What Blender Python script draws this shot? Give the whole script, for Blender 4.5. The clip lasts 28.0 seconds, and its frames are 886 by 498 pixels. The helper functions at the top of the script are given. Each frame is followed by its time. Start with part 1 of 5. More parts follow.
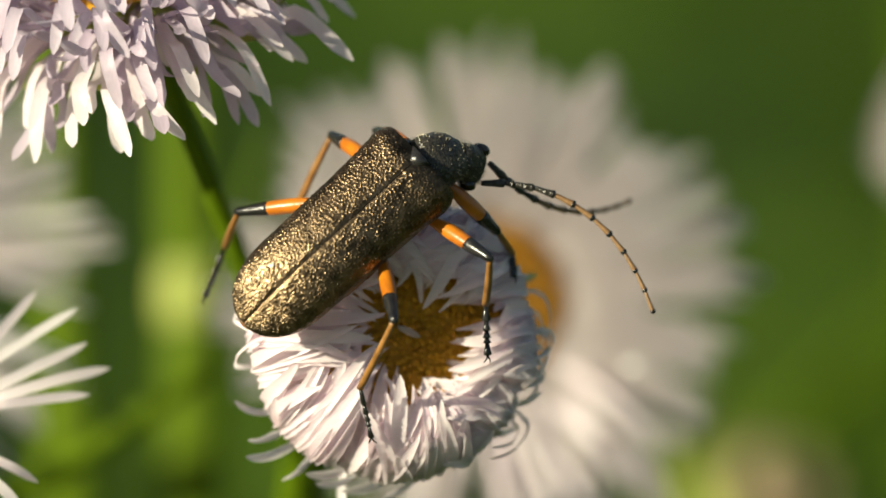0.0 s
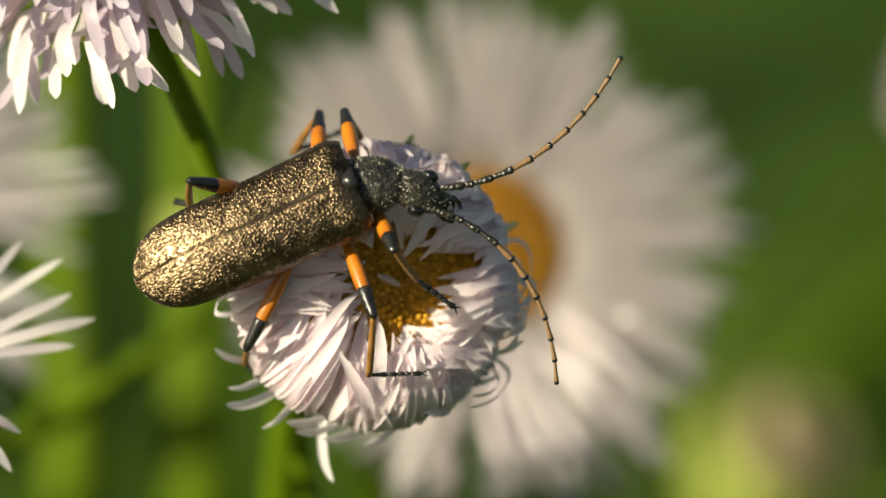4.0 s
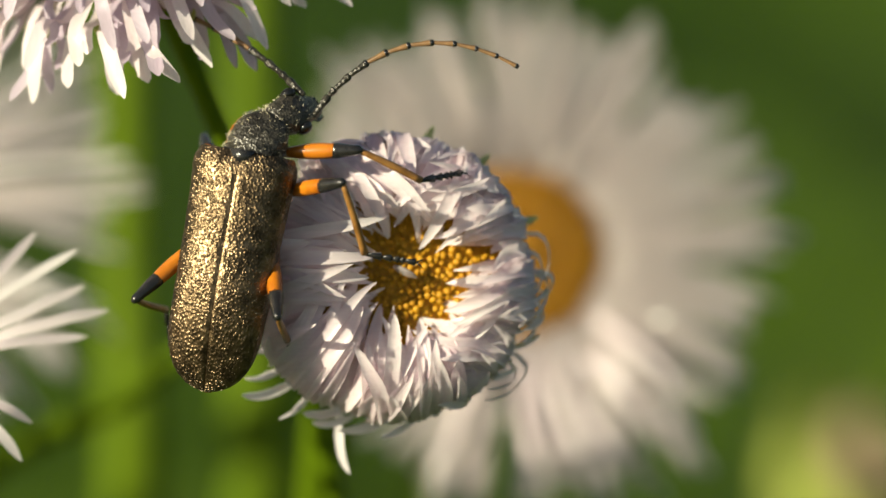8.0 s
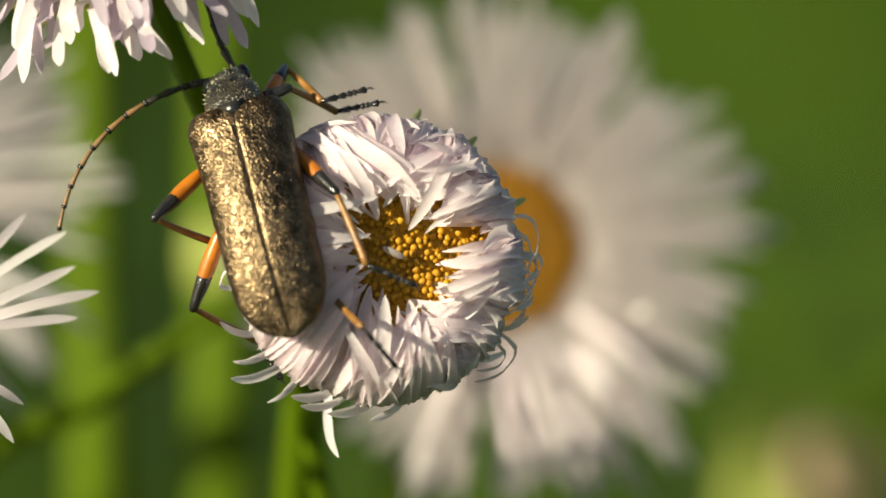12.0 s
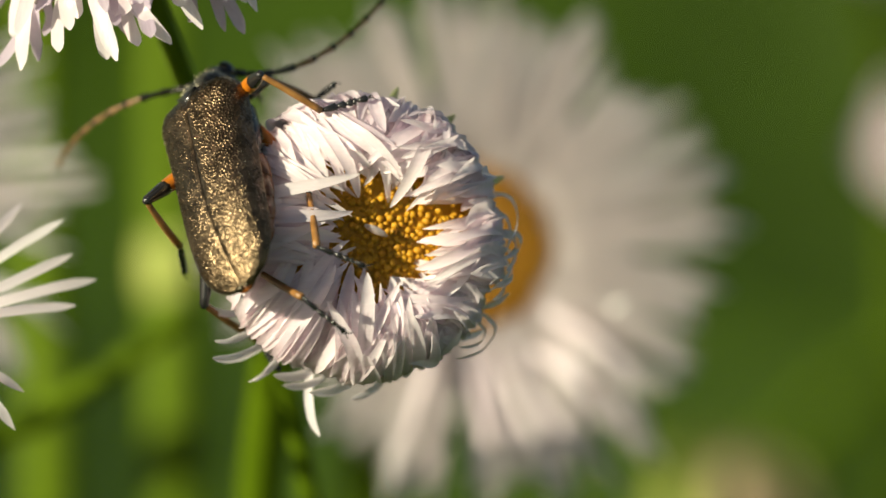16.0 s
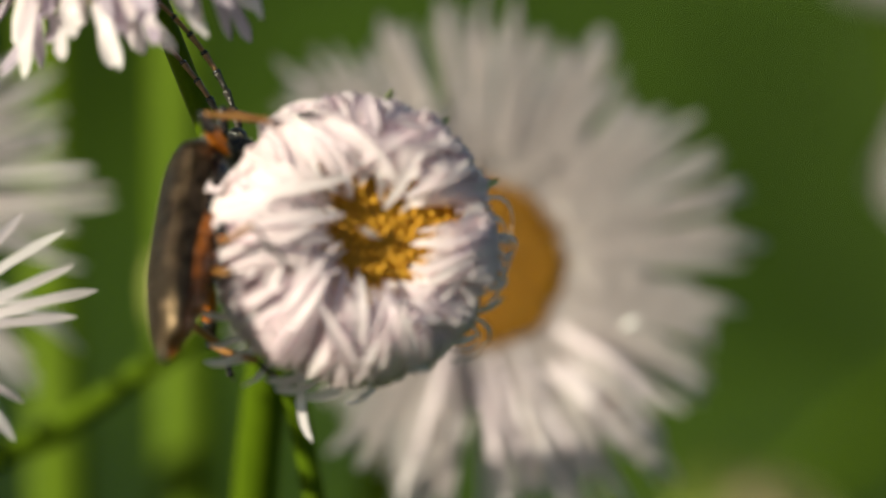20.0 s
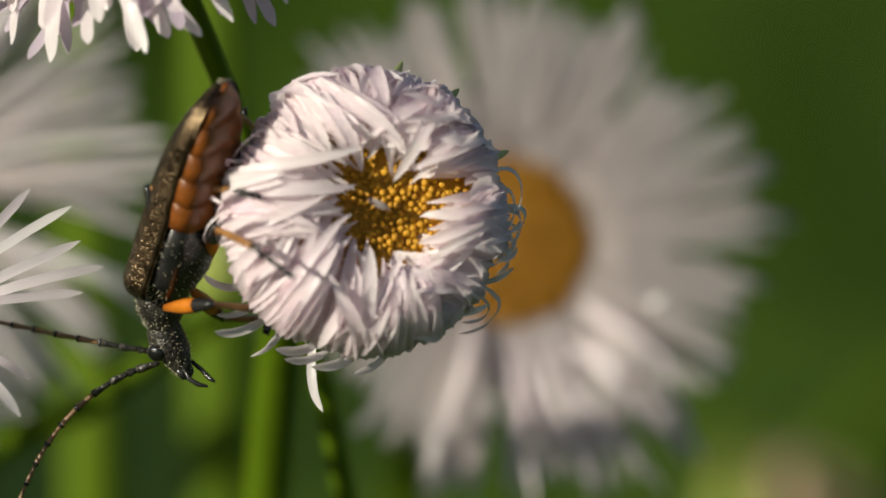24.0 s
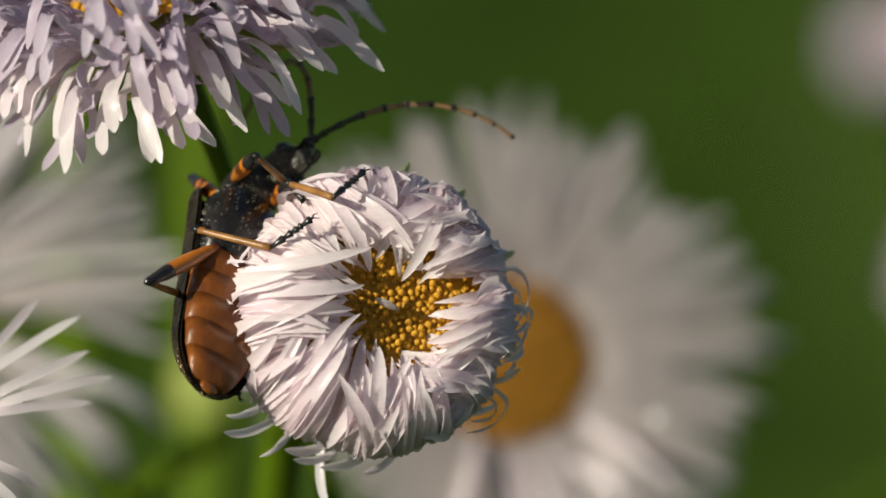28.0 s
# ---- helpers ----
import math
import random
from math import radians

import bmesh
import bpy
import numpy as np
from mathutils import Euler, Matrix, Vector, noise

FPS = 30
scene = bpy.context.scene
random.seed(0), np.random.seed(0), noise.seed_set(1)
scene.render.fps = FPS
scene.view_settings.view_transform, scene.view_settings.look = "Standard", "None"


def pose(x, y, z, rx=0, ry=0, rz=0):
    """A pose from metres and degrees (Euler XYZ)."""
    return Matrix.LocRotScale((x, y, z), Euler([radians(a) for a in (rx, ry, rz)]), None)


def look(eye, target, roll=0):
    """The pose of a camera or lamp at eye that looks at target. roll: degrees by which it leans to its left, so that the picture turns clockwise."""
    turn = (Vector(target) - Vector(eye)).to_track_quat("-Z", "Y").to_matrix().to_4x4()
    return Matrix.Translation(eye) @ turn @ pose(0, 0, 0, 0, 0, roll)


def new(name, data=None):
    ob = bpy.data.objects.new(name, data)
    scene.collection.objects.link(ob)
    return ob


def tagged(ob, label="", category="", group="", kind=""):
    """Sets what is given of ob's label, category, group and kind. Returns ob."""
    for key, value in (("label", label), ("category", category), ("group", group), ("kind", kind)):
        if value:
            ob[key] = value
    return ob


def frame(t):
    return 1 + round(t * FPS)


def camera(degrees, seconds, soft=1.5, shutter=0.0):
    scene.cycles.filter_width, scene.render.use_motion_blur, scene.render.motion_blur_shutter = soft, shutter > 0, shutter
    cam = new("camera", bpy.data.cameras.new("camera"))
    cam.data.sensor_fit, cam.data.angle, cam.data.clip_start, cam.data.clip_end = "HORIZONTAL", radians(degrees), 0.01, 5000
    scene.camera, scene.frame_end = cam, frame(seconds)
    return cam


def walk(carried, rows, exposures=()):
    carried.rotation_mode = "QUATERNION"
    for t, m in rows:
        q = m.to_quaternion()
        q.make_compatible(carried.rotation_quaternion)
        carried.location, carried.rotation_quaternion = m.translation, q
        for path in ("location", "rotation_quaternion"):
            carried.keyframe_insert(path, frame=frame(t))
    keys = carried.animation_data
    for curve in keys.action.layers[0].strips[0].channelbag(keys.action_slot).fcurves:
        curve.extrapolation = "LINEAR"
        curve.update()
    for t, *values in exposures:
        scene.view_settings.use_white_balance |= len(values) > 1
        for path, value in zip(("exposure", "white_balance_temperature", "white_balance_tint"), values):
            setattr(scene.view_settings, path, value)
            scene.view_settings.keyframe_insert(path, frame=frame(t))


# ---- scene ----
MM = 0.001

# ---- camera ----
cam = camera(2.2679, 28.0, soft=1.6)
cam.data.dof.use_dof = True
cam.data.dof.focus_distance = 0.720
cam.data.dof.aperture_fstop = 33.0
cam.data.dof.aperture_blades = 0
walk(cam, [
    (0, pose(-0.03641, -0.68831, 0.72317, 72.1896, 0, -3.0203)),
    (0.5, pose(-0.03564, -0.68851, 0.72260, 72.2014, 0, -2.9808)),
    (1, pose(-0.03411, -0.68869, 0.72215, 72.2292, 0, -2.8631)),
    (1.5, pose(-0.03280, -0.68870, 0.72220, 72.2096, 0, -2.7746)),
    (2, pose(-0.03188, -0.68860, 0.72257, 72.1633, 0, -2.7068)),
    (2.5, pose(-0.03153, -0.68841, 0.72311, 72.0753, 0, -2.6832)),
    (4.5, pose(-0.02391, -0.68780, 0.72555, 71.8718, 0, -2.0208)),
    (5, pose(-0.02194, -0.68832, 0.72406, 72.0289, 0, -1.8588)),
    (5.5, pose(-0.01885, -0.68887, 0.72256, 72.1842, 0, -1.5976)),
    (6, pose(-0.01478, -0.68945, 0.72099, 72.3450, 0, -1.2447)),
    (6.5, pose(-0.01067, -0.69014, 0.71901, 72.5442, 0, -0.8987)),
    (7, pose(-0.00700, -0.69047, 0.71808, 72.5772, 0, -0.5897)),
    (7.5, pose(-0.00428, -0.69026, 0.71873, 72.4321, 0, -0.3584)),
    (8, pose(-0.00299, -0.69008, 0.71925, 72.3686, 0, -0.2478)),
    (8.5, pose(-0.00365, -0.69008, 0.71919, 72.3621, 0, -0.3140)),
    (9, pose(-0.00567, -0.69036, 0.71817, 72.4458, 0, -0.4863)),
    (9.5, pose(-0.00798, -0.69082, 0.71662, 72.5698, 0, -0.6828)),
    (10, pose(-0.00954, -0.69146, 0.71440, 72.7724, 0, -0.8122)),
    (10.5, pose(-0.01054, -0.69041, 0.71098, 73.0540, 0, -0.9069)),
    (11, pose(-0.01138, -0.68822, 0.70781, 73.2369, 0, -0.9663)),
    (11.5, pose(-0.01334, -0.69173, 0.70713, 73.2680, 0, -1.1205)),
    (12, pose(-0.01572, -0.69182, 0.70415, 73.5022, 0, -1.3224)),
    (12.5, pose(-0.01744, -0.68999, 0.70140, 73.6816, 0, -1.4631)),
    (14.5, pose(-0.03763, -0.69452, 0.69555, 74.1500, 0, -3.1293)),
    (15, pose(-0.03852, -0.69551, 0.69442, 74.2595, 0, -3.2015)),
    (15.5, pose(-0.03916, -0.69577, 0.69299, 74.3942, 0, -3.2499)),
    (16, pose(-0.03956, -0.69603, 0.69160, 74.5308, 0, -3.2806)),
    (16.5, pose(-0.03947, -0.69494, 0.68987, 74.6526, 0, -3.2753)),
    (17, pose(-0.03919, -0.69517, 0.68797, 74.8052, 0, -3.2438)),
    (17.5, pose(-0.03866, -0.69359, 0.68469, 75.0222, 0, -3.2030)),
    (18, pose(-0.03684, -0.67621, 0.67715, 75.2496, 0, -3.1241)),
    (18.5, pose(-0.03538, -0.67671, 0.67553, 75.4246, 0, -2.9960)),
    (19, pose(-0.03461, -0.69104, 0.68023, 75.3854, 0, -2.8762)),
    (19.5, pose(-0.03450, -0.69606, 0.68481, 75.0751, 0, -2.8462)),
    (20, pose(-0.03546, -0.68982, 0.68467, 74.9580, 0, -2.9499)),
    (20.5, pose(-0.03692, -0.69051, 0.68568, 74.8814, 0, -3.0667)),
    (21, pose(-0.03708, -0.69421, 0.68736, 74.8289, 0, -3.0359)),
    (21.5, pose(-0.03657, -0.69505, 0.68818, 74.7824, 0, -2.9817)),
    (23.5, pose(-0.03116, -0.69453, 0.68914, 74.6933, 0, -2.5102)),
    (24, pose(-0.03254, -0.69331, 0.68985, 74.5842, 0, -2.6315)),
    (24.5, pose(-0.03561, -0.69412, 0.69001, 74.5256, 0, -2.8731)),
    (25, pose(-0.04013, -0.69693, 0.68817, 74.6968, 0, -3.2241)),
    (25.5, pose(-0.04232, -0.69747, 0.68566, 75.0006, 0, -3.4079)),
    (26, pose(-0.04309, -0.69758, 0.68505, 75.1469, 0, -3.4673)),
    (26.5, pose(-0.04354, -0.69160, 0.68406, 75.1521, 0, -3.5333)),
    (27, pose(-0.04274, -0.67321, 0.67932, 75.1849, 0, -3.5527)),
    (27.5, pose(-0.04289, -0.67761, 0.67965, 75.2940, 0, -3.5396)),
    (27.75, pose(-0.04320, -0.69550, 0.68270, 75.4050, 0, -3.4680)),
    (28, pose(-0.04348, -0.69753, 0.68320, 75.4747, 0, -3.4774)),
], [(0, 0.15, 6950, 3), (8, 0.16, 7100, 3), (12, 0.14, 7050, 3), (17, 0.06, 6900, 4), (20, -0.10, 6600, 6), (24, -0.38, 6350, 8), (28, -0.43, 6300, 8)])

# ---- light ----
SUN = Vector((-0.76, -0.493, 0.423)).normalized()
world = bpy.data.worlds.new("meadow_sky")
scene.world = world
world.use_nodes = True
wn = world.node_tree.nodes
sky = wn.new("ShaderNodeTexSky")
sky.sky_type = "NISHITA"
sky.sun_disc = False
sky.sun_elevation = math.asin(SUN.z)
sky.sun_rotation = math.atan2(SUN.x, SUN.y)
wn["Background"].inputs["Strength"].default_value = 0.075
world.node_tree.links.new(sky.outputs["Color"], wn["Background"].inputs["Color"])
sun_data = bpy.data.lights.new("sun", "SUN")
sun_data.energy, sun_data.angle, sun_data.color = 7.3, radians(0.5), (1.0, 0.925, 0.745)
sun = new("sun", sun_data)
sun.matrix_world = look(SUN * 5, (0, 0, 0))


# ---- materials ----
def shader(name):
    m = bpy.data.materials.new(name)
    m.use_nodes = True
    m.node_tree.nodes.clear()
    n, l = m.node_tree.nodes, m.node_tree.links
    out = n.new("ShaderNodeOutputMaterial")
    return m, n, l, out


def texture_space(n, l, size):
    """Object coordinates in units of size metres."""
    co = n.new("ShaderNodeTexCoord")
    sc = n.new("ShaderNodeVectorMath")
    sc.operation = "SCALE"
    sc.inputs["Scale"].default_value = 1.0 / size
    l.new(co.outputs["Object"], sc.inputs[0])
    return sc.outputs[0]


def noise_at(n, l, space, scale, detail=4.0, rough=0.6):
    t = n.new("ShaderNodeTexNoise")
    t.inputs["Scale"].default_value, t.inputs["Detail"].default_value, t.inputs["Roughness"].default_value = scale, detail, rough
    l.new(space, t.inputs["Vector"])
    return t.outputs["Fac"]


def ramp(n, l, fac, stops):
    r = n.new("ShaderNodeValToRGB")
    e = r.color_ramp.elements
    while len(e) < len(stops):
        e.new(0.5)
    for s, (p, c) in zip(e, stops):
        s.position, s.color = p, (*c, 1)
    l.new(fac, r.inputs["Fac"])
    return r.outputs["Color"]


def mixed(n, l, fac, a, b, blend="MIX"):
    x = n.new("ShaderNodeMix")
    x.data_type, x.blend_type = "RGBA", blend
    for v, k in ((fac, "Factor"), (a, "A"), (b, "B")):
        s = [i for i in x.inputs if i.name == k and i.type == ("VALUE" if k == "Factor" else "RGBA")][0]
        if isinstance(v, (int, float)):
            s.default_value = v
        elif isinstance(v, tuple):
            s.default_value = (*v, 1)
        else:
            l.new(v, s)
    return [o for o in x.outputs if o.type == "RGBA"][0]


def bump(n, l, height, strength, distance):
    b = n.new("ShaderNodeBump")
    b.inputs["Strength"].default_value, b.inputs["Distance"].default_value = strength, distance
    l.new(height, b.inputs["Height"])
    return b.outputs["Normal"]


def object_random(n):
    return n.new("ShaderNodeObjectInfo").outputs["Random"]


def island_random(n):
    return n.new("ShaderNodeNewGeometry").outputs["Random Per Island"]


def principled(n, l, out, color, rough=0.5, metal=0.0, normal=None, spec=0.5, coat=0.0):
    p = n.new("ShaderNodeBsdfPrincipled")
    if isinstance(color, tuple):
        p.inputs["Base Color"].default_value = (*color, 1)
    else:
        l.new(color, p.inputs["Base Color"])
    if isinstance(rough, float):
        p.inputs["Roughness"].default_value = rough
    else:
        l.new(rough, p.inputs["Roughness"])
    p.inputs["Metallic"].default_value = metal
    p.inputs["Specular IOR Level"].default_value = spec
    p.inputs["Coat Weight"].default_value = coat
    if normal is not None:
        l.new(normal, p.inputs["Normal"])
    l.new(p.outputs[0], out.inputs["Surface"])
    return p


def leafy(name, dark, light, see_through, rough=0.45, grain=0.4 * MM, per="object", gloss=0.35, stretch=None, relief=0.25):
    """A thin plant surface: diffuse, a share of light passing through, a soft gloss."""
    m, n, l, out = shader(name)
    sp = texture_space(n, l, grain)
    if stretch:
        mp = n.new("ShaderNodeMapping")
        mp.inputs["Scale"].default_value = stretch
        l.new(sp, mp.inputs["Vector"])
        sp = mp.outputs[0]
    fine, broad = noise_at(n, l, sp, 1.0), noise_at(n, l, sp, 0.16, 2.0)
    rnd = object_random(n) if per == "object" else island_random(n)
    c = ramp(n, l, rnd, [(0.0, dark), (1.0, light)])
    c = mixed(n, l, 0.35, c, ramp(n, l, broad, [(0.35, dark), (0.65, light)]))
    c = mixed(n, l, 0.22, c, ramp(n, l, fine, [(0.3, tuple(v * 0.7 for v in dark)), (0.7, light)]))
    nm = bump(n, l, fine, relief, grain * 0.2)
    p = principled(n, l, out, c, rough, 0.0, nm, gloss)
    tl = n.new("ShaderNodeBsdfTranslucent")
    l.new(c, tl.inputs["Color"])
    mx = n.new("ShaderNodeMixShader")
    mx.inputs[0].default_value = see_through
    l.new(p.outputs[0], mx.inputs[1])
    l.new(tl.outputs[0], mx.inputs[2])
    l.new(mx.outputs[0], out.inputs["Surface"])
    return m


def chitin(name, dark, light, rough, metal, grain, relief, spec=0.5, cells=False, coat=0.0, facets=0.0, sheen=0.0):
    m, n, l, out = shader(name)
    sp = texture_space(n, l, grain)
    fine, broad = noise_at(n, l, sp, 1.0), noise_at(n, l, sp, 0.12, 3.0)
    c = ramp(n, l, broad, [(0.35, dark), (0.65, light)])
    h = fine
    if cells:
        v = n.new("ShaderNodeTexVoronoi")
        v.inputs["Scale"].default_value = 1.0
        l.new(sp, v.inputs["Vector"])
        h = v.outputs["Distance"]
        c = mixed(n, l, 0.5, c, ramp(n, l, h, [(0.25, light), (0.75, dark)]))
    nm = bump(n, l, h, relief, grain * 0.45)
    if facets:
        v = n.new("ShaderNodeTexVoronoi")
        v.inputs["Scale"].default_value = 1.05
        l.new(sp, v.inputs["Vector"])
        off, strong, add, norm = (n.new("ShaderNodeVectorMath") for _ in range(4))
        off.operation, strong.operation, add.operation, norm.operation = "SUBTRACT", "SCALE", "ADD", "NORMALIZE"
        off.inputs[1].default_value = (0.5, 0.5, 0.5)
        strong.inputs["Scale"].default_value = facets
        l.new(v.outputs["Color"], off.inputs[0])
        l.new(off.outputs[0], strong.inputs[0])
        l.new(nm, add.inputs[0])
        l.new(strong.outputs[0], add.inputs[1])
        l.new(add.outputs[0], norm.inputs[0])
        nm = norm.outputs[0]
    p = principled(n, l, out, c, rough, metal, nm, spec, coat)
    p.inputs["Sheen Weight"].default_value = sheen
    p.inputs["Sheen Roughness"].default_value = 0.35
    p.inputs["Sheen Tint"].default_value = (1.0, 0.88, 0.62, 1)
    return m


PETAL = leafy("pale_lilac_petal", (0.94, 0.805, 0.865), (0.99, 0.94, 0.935), 0.53, 0.32, 0.30 * MM, gloss=0.5, stretch=(0.25, 3.0, 1.0))
PETAL_FINE = leafy("fine_lilac_petal", (0.92, 0.78, 0.83), (0.98, 0.92, 0.91), 0.55, 0.36, 0.30 * MM, per="island", stretch=(0.25, 3.0, 1.0))
# lilac petals, with the shade on the flower heads put into their colour
PETAL_LILAC_SHADED = leafy("shaded_lilac_petal", (0.56, 0.455, 0.57), (0.76, 0.68, 0.765), 0.46, 0.42, 0.30 * MM, stretch=(0.25, 3.0, 1.0))
PETAL_WHITE = leafy("white_petal", (0.665, 0.595, 0.59), (0.735, 0.68, 0.665), 0.68, 0.42, 0.30 * MM, stretch=(0.25, 3.0, 1.0))
# near-white for the glints put on the open flower
GLINT_WHITE = leafy("glint_white", (0.93, 0.91, 0.90), (0.98, 0.97, 0.96), 0.2, 0.2, 0.30 * MM, gloss=0.8)
# darker orange for the disc of the open flower
DISC_DARK = leafy("dark_orange_disc", (0.27, 0.115, 0.005), (0.45, 0.215, 0.013), 0.12, 0.5, 0.25 * MM, per="island")
DISC = leafy("yellow_disc", (0.42, 0.19, 0.009), (0.68, 0.36, 0.022), 0.15, 0.5, 0.25 * MM, per="island")
GREEN = leafy("green_stem", (0.070, 0.122, 0.003), (0.130, 0.205, 0.006), 0.2, 0.6, 0.5 * MM, gloss=0.12, stretch=(4, 4, 0.3))
BRACT = leafy("pale_green_bract", (0.30, 0.36, 0.06), (0.48, 0.53, 0.13), 0.25, 0.5, 0.3 * MM)
BRACT_TIP = leafy("pale_bract_tip", (0.50, 0.56, 0.22), (0.68, 0.72, 0.38), 0.5, 0.5, 0.3 * MM)
STALK_LEAF = leafy("stalk_leaf", (0.06, 0.12, 0.008), (0.14, 0.22, 0.016), 0.4, 0.45, 2 * MM)
# meadow leaf darkened in its colour to stand for the shaded background
LEAF_SHADED = leafy("shaded_green_leaf", (0.019, 0.045, 0.005), (0.060, 0.104, 0.013), 0.4, 0.45, 4 * MM, per="island")
LEAF = leafy("meadow_leaf", (0.034, 0.076, 0.004), (0.094, 0.168, 0.012), 0.45, 0.45, 4 * MM, per="island")
ELYTRON = chitin("bronze_elytron", (0.052, 0.037, 0.022), (0.18, 0.126, 0.074), 0.31, 1.0, 0.05 * MM, 0.25, facets=0.12, sheen=0.15)
PRONOTUM = chitin("dark_pitted_chitin", (0.012, 0.011, 0.010), (0.062, 0.056, 0.044), 0.34, 0.25, 0.08 * MM, 0.7, cells=True, facets=0.5)
BLACK = chitin("black_chitin", (0.006, 0.006, 0.007), (0.022, 0.021, 0.020), 0.25, 0.0, 0.08 * MM, 0.3, 0.6)
ORANGE = chitin("orange_chitin", (0.33, 0.092, 0.006), (0.50, 0.160, 0.012), 0.33, 0.0, 0.10 * MM, 0.2, 0.5, coat=0.2)
TAN = chitin("tan_chitin", (0.17, 0.075, 0.018), (0.32, 0.155, 0.045), 0.35, 0.0, 0.08 * MM, 0.3)
BELLY = chitin("brown_belly", (0.115, 0.034, 0.006), (0.24, 0.074, 0.011), 0.34, 0.0, 0.16 * MM, 0.3, 0.4)
HAIR = chitin("pale_hair", (0.34, 0.30, 0.20), (0.62, 0.57, 0.42), 0.4, 0.0, 0.05 * MM, 0.2)
BEIGE = leafy("beige_tuft", (0.50, 0.36, 0.22), (0.70, 0.56, 0.40), 0.3, 0.45, 0.3 * MM)
ANTENNA = chitin("brown_antenna", (0.13, 0.070, 0.028), (0.27, 0.155, 0.07), 0.4, 0.0, 0.06 * MM, 0.4)
EYE = chitin("black_eye", (0.004, 0.004, 0.004), (0.010, 0.010, 0.010), 0.12, 0.0, 0.03 * MM, 0.4, 0.6, cells=True)


def soil():
    m, n, l, out = shader("grassy_soil")
    sp = texture_space(n, l, 1.0)
    a, b = noise_at(n, l, sp, 60.0), noise_at(n, l, sp, 2.5)
    c = mixed(n, l, b, ramp(n, l, a, [(0.3, (0.035, 0.055, 0.010)), (0.7, (0.075, 0.115, 0.020))]), (0.055, 0.105, 0.016))
    principled(n, l, out, c, 0.9, 0.0, bump(n, l, a, 0.6, 0.01))
    return m


SOIL = soil()


# ---- mesh tools ----
def part(name, bm, material, parent, label="", m=None, smooth=True):
    """Links a bmesh as one mesh object under a thing or a part."""
    me = bpy.data.meshes.new(name)
    bm.to_mesh(me)
    bm.free()
    me.materials.append(material)
    if smooth:
        me.shade_smooth()
    return piece(name, me, parent, label, m)


def piece(name, me, parent, label="", m=None):
    ob = new(name, me)
    ob.parent = parent
    if m is not None:
        ob.matrix_basis = m
    return tagged(ob, label) if label else ob


def thing(name, label, category, m=None, group="", kind=""):
    ob = new(name)
    ob.empty_display_size = 0.002
    if m is not None:
        ob.matrix_basis = m
    return tagged(ob, label, category, group, kind)


def spline(pts, n):
    """n points along a smooth line through pts, that does not overshoot where they lie unevenly."""
    pts = [Vector(p) for p in pts]
    ext = [2 * pts[0] - pts[1]] + pts + [2 * pts[-1] - pts[-2]]
    out = []
    for i in range(n):
        u = i / (n - 1) * (len(pts) - 1)
        k = min(int(u), len(pts) - 2)
        p = ext[k:k + 4]
        t = [0.0]
        for a, b in zip(p, p[1:]):
            t.append(t[-1] + max(1e-6, (b - a).length) ** 0.5)
        s = t[1] + (t[2] - t[1]) * (u - k)
        while len(p) > 1:
            g = 4 - len(p) + 1
            lo = [(t[j], t[j + g]) for j in range(len(p) - 1)] if g < 3 else [(t[1], t[2])]
            if g == 2:
                lo = [(t[0], t[2]), (t[1], t[3])]
            p = [a + (b - a) * ((s - x) / (y - x)) for a, b, (x, y) in zip(p, p[1:], lo)]
        out.append(p[0])
    return out


def tube(bm, pts, radii, sides=8, flat=1.0, caps=True):
    """A round tube along pts; radii: one a point."""
    rings, side = [], None
    for i, p in enumerate(pts):
        ahead = (pts[min(i + 1, len(pts) - 1)] - pts[max(i - 1, 0)]).normalized()
        if side is None:
            side = ahead.orthogonal().normalized()
        side = (side - ahead * side.dot(ahead)).normalized()
        up = ahead.cross(side)
        rings.append([bm.verts.new(p + radii[i] * (math.cos(a) * side + flat * math.sin(a) * up)) for a in (2 * math.pi * k / sides for k in range(sides))])
    for a, b in zip(rings, rings[1:]):
        for k in range(sides):
            bm.faces.new((a[k], a[(k + 1) % sides], b[(k + 1) % sides], b[k]))
    if caps:
        bm.faces.new(rings[0][::-1])
        bm.faces.new(rings[-1])
    return bm


def lathe(bm, profile, sides=20, squash=(1.0, 1.0)):
    """Turns (radius, height) pairs about z; ends at radius 0 are closed."""
    rings = []
    for r, z in profile:
        if r <= 1e-9:
            rings.append([bm.verts.new((0, 0, z))])
        else:
            rings.append([bm.verts.new((r * squash[0] * math.cos(a), r * squash[1] * math.sin(a), z)) for a in (2 * math.pi * k / sides for k in range(sides))])
    for a, b in zip(rings, rings[1:]):
        for k in range(sides):
            j = (k + 1) % sides
            if len(a) == 1 and len(b) > 1:
                bm.faces.new((a[0], b[j], b[k]))
            elif len(b) == 1 and len(a) > 1:
                bm.faces.new((a[k], a[j], b[0]))
            elif len(a) > 1:
                bm.faces.new((a[k], a[j], b[j], b[k]))
    return bm


def blob(bm, centre, radii, u=12, v=8):
    """A rounded lump."""
    made = bmesh.ops.create_uvsphere(bm, u_segments=u, v_segments=v, radius=1.0)
    bmesh.ops.transform(bm, matrix=Matrix.LocRotScale(centre, None, radii), verts=made["verts"])
    return bm


def facing(place, normal, spin=0.0):
    """A pose at place whose z is the normal."""
    q = Vector(normal).to_track_quat("Z", "Y")
    return Matrix.Translation(place) @ q.to_matrix().to_4x4() @ Matrix.Rotation(spin, 4, "Z")


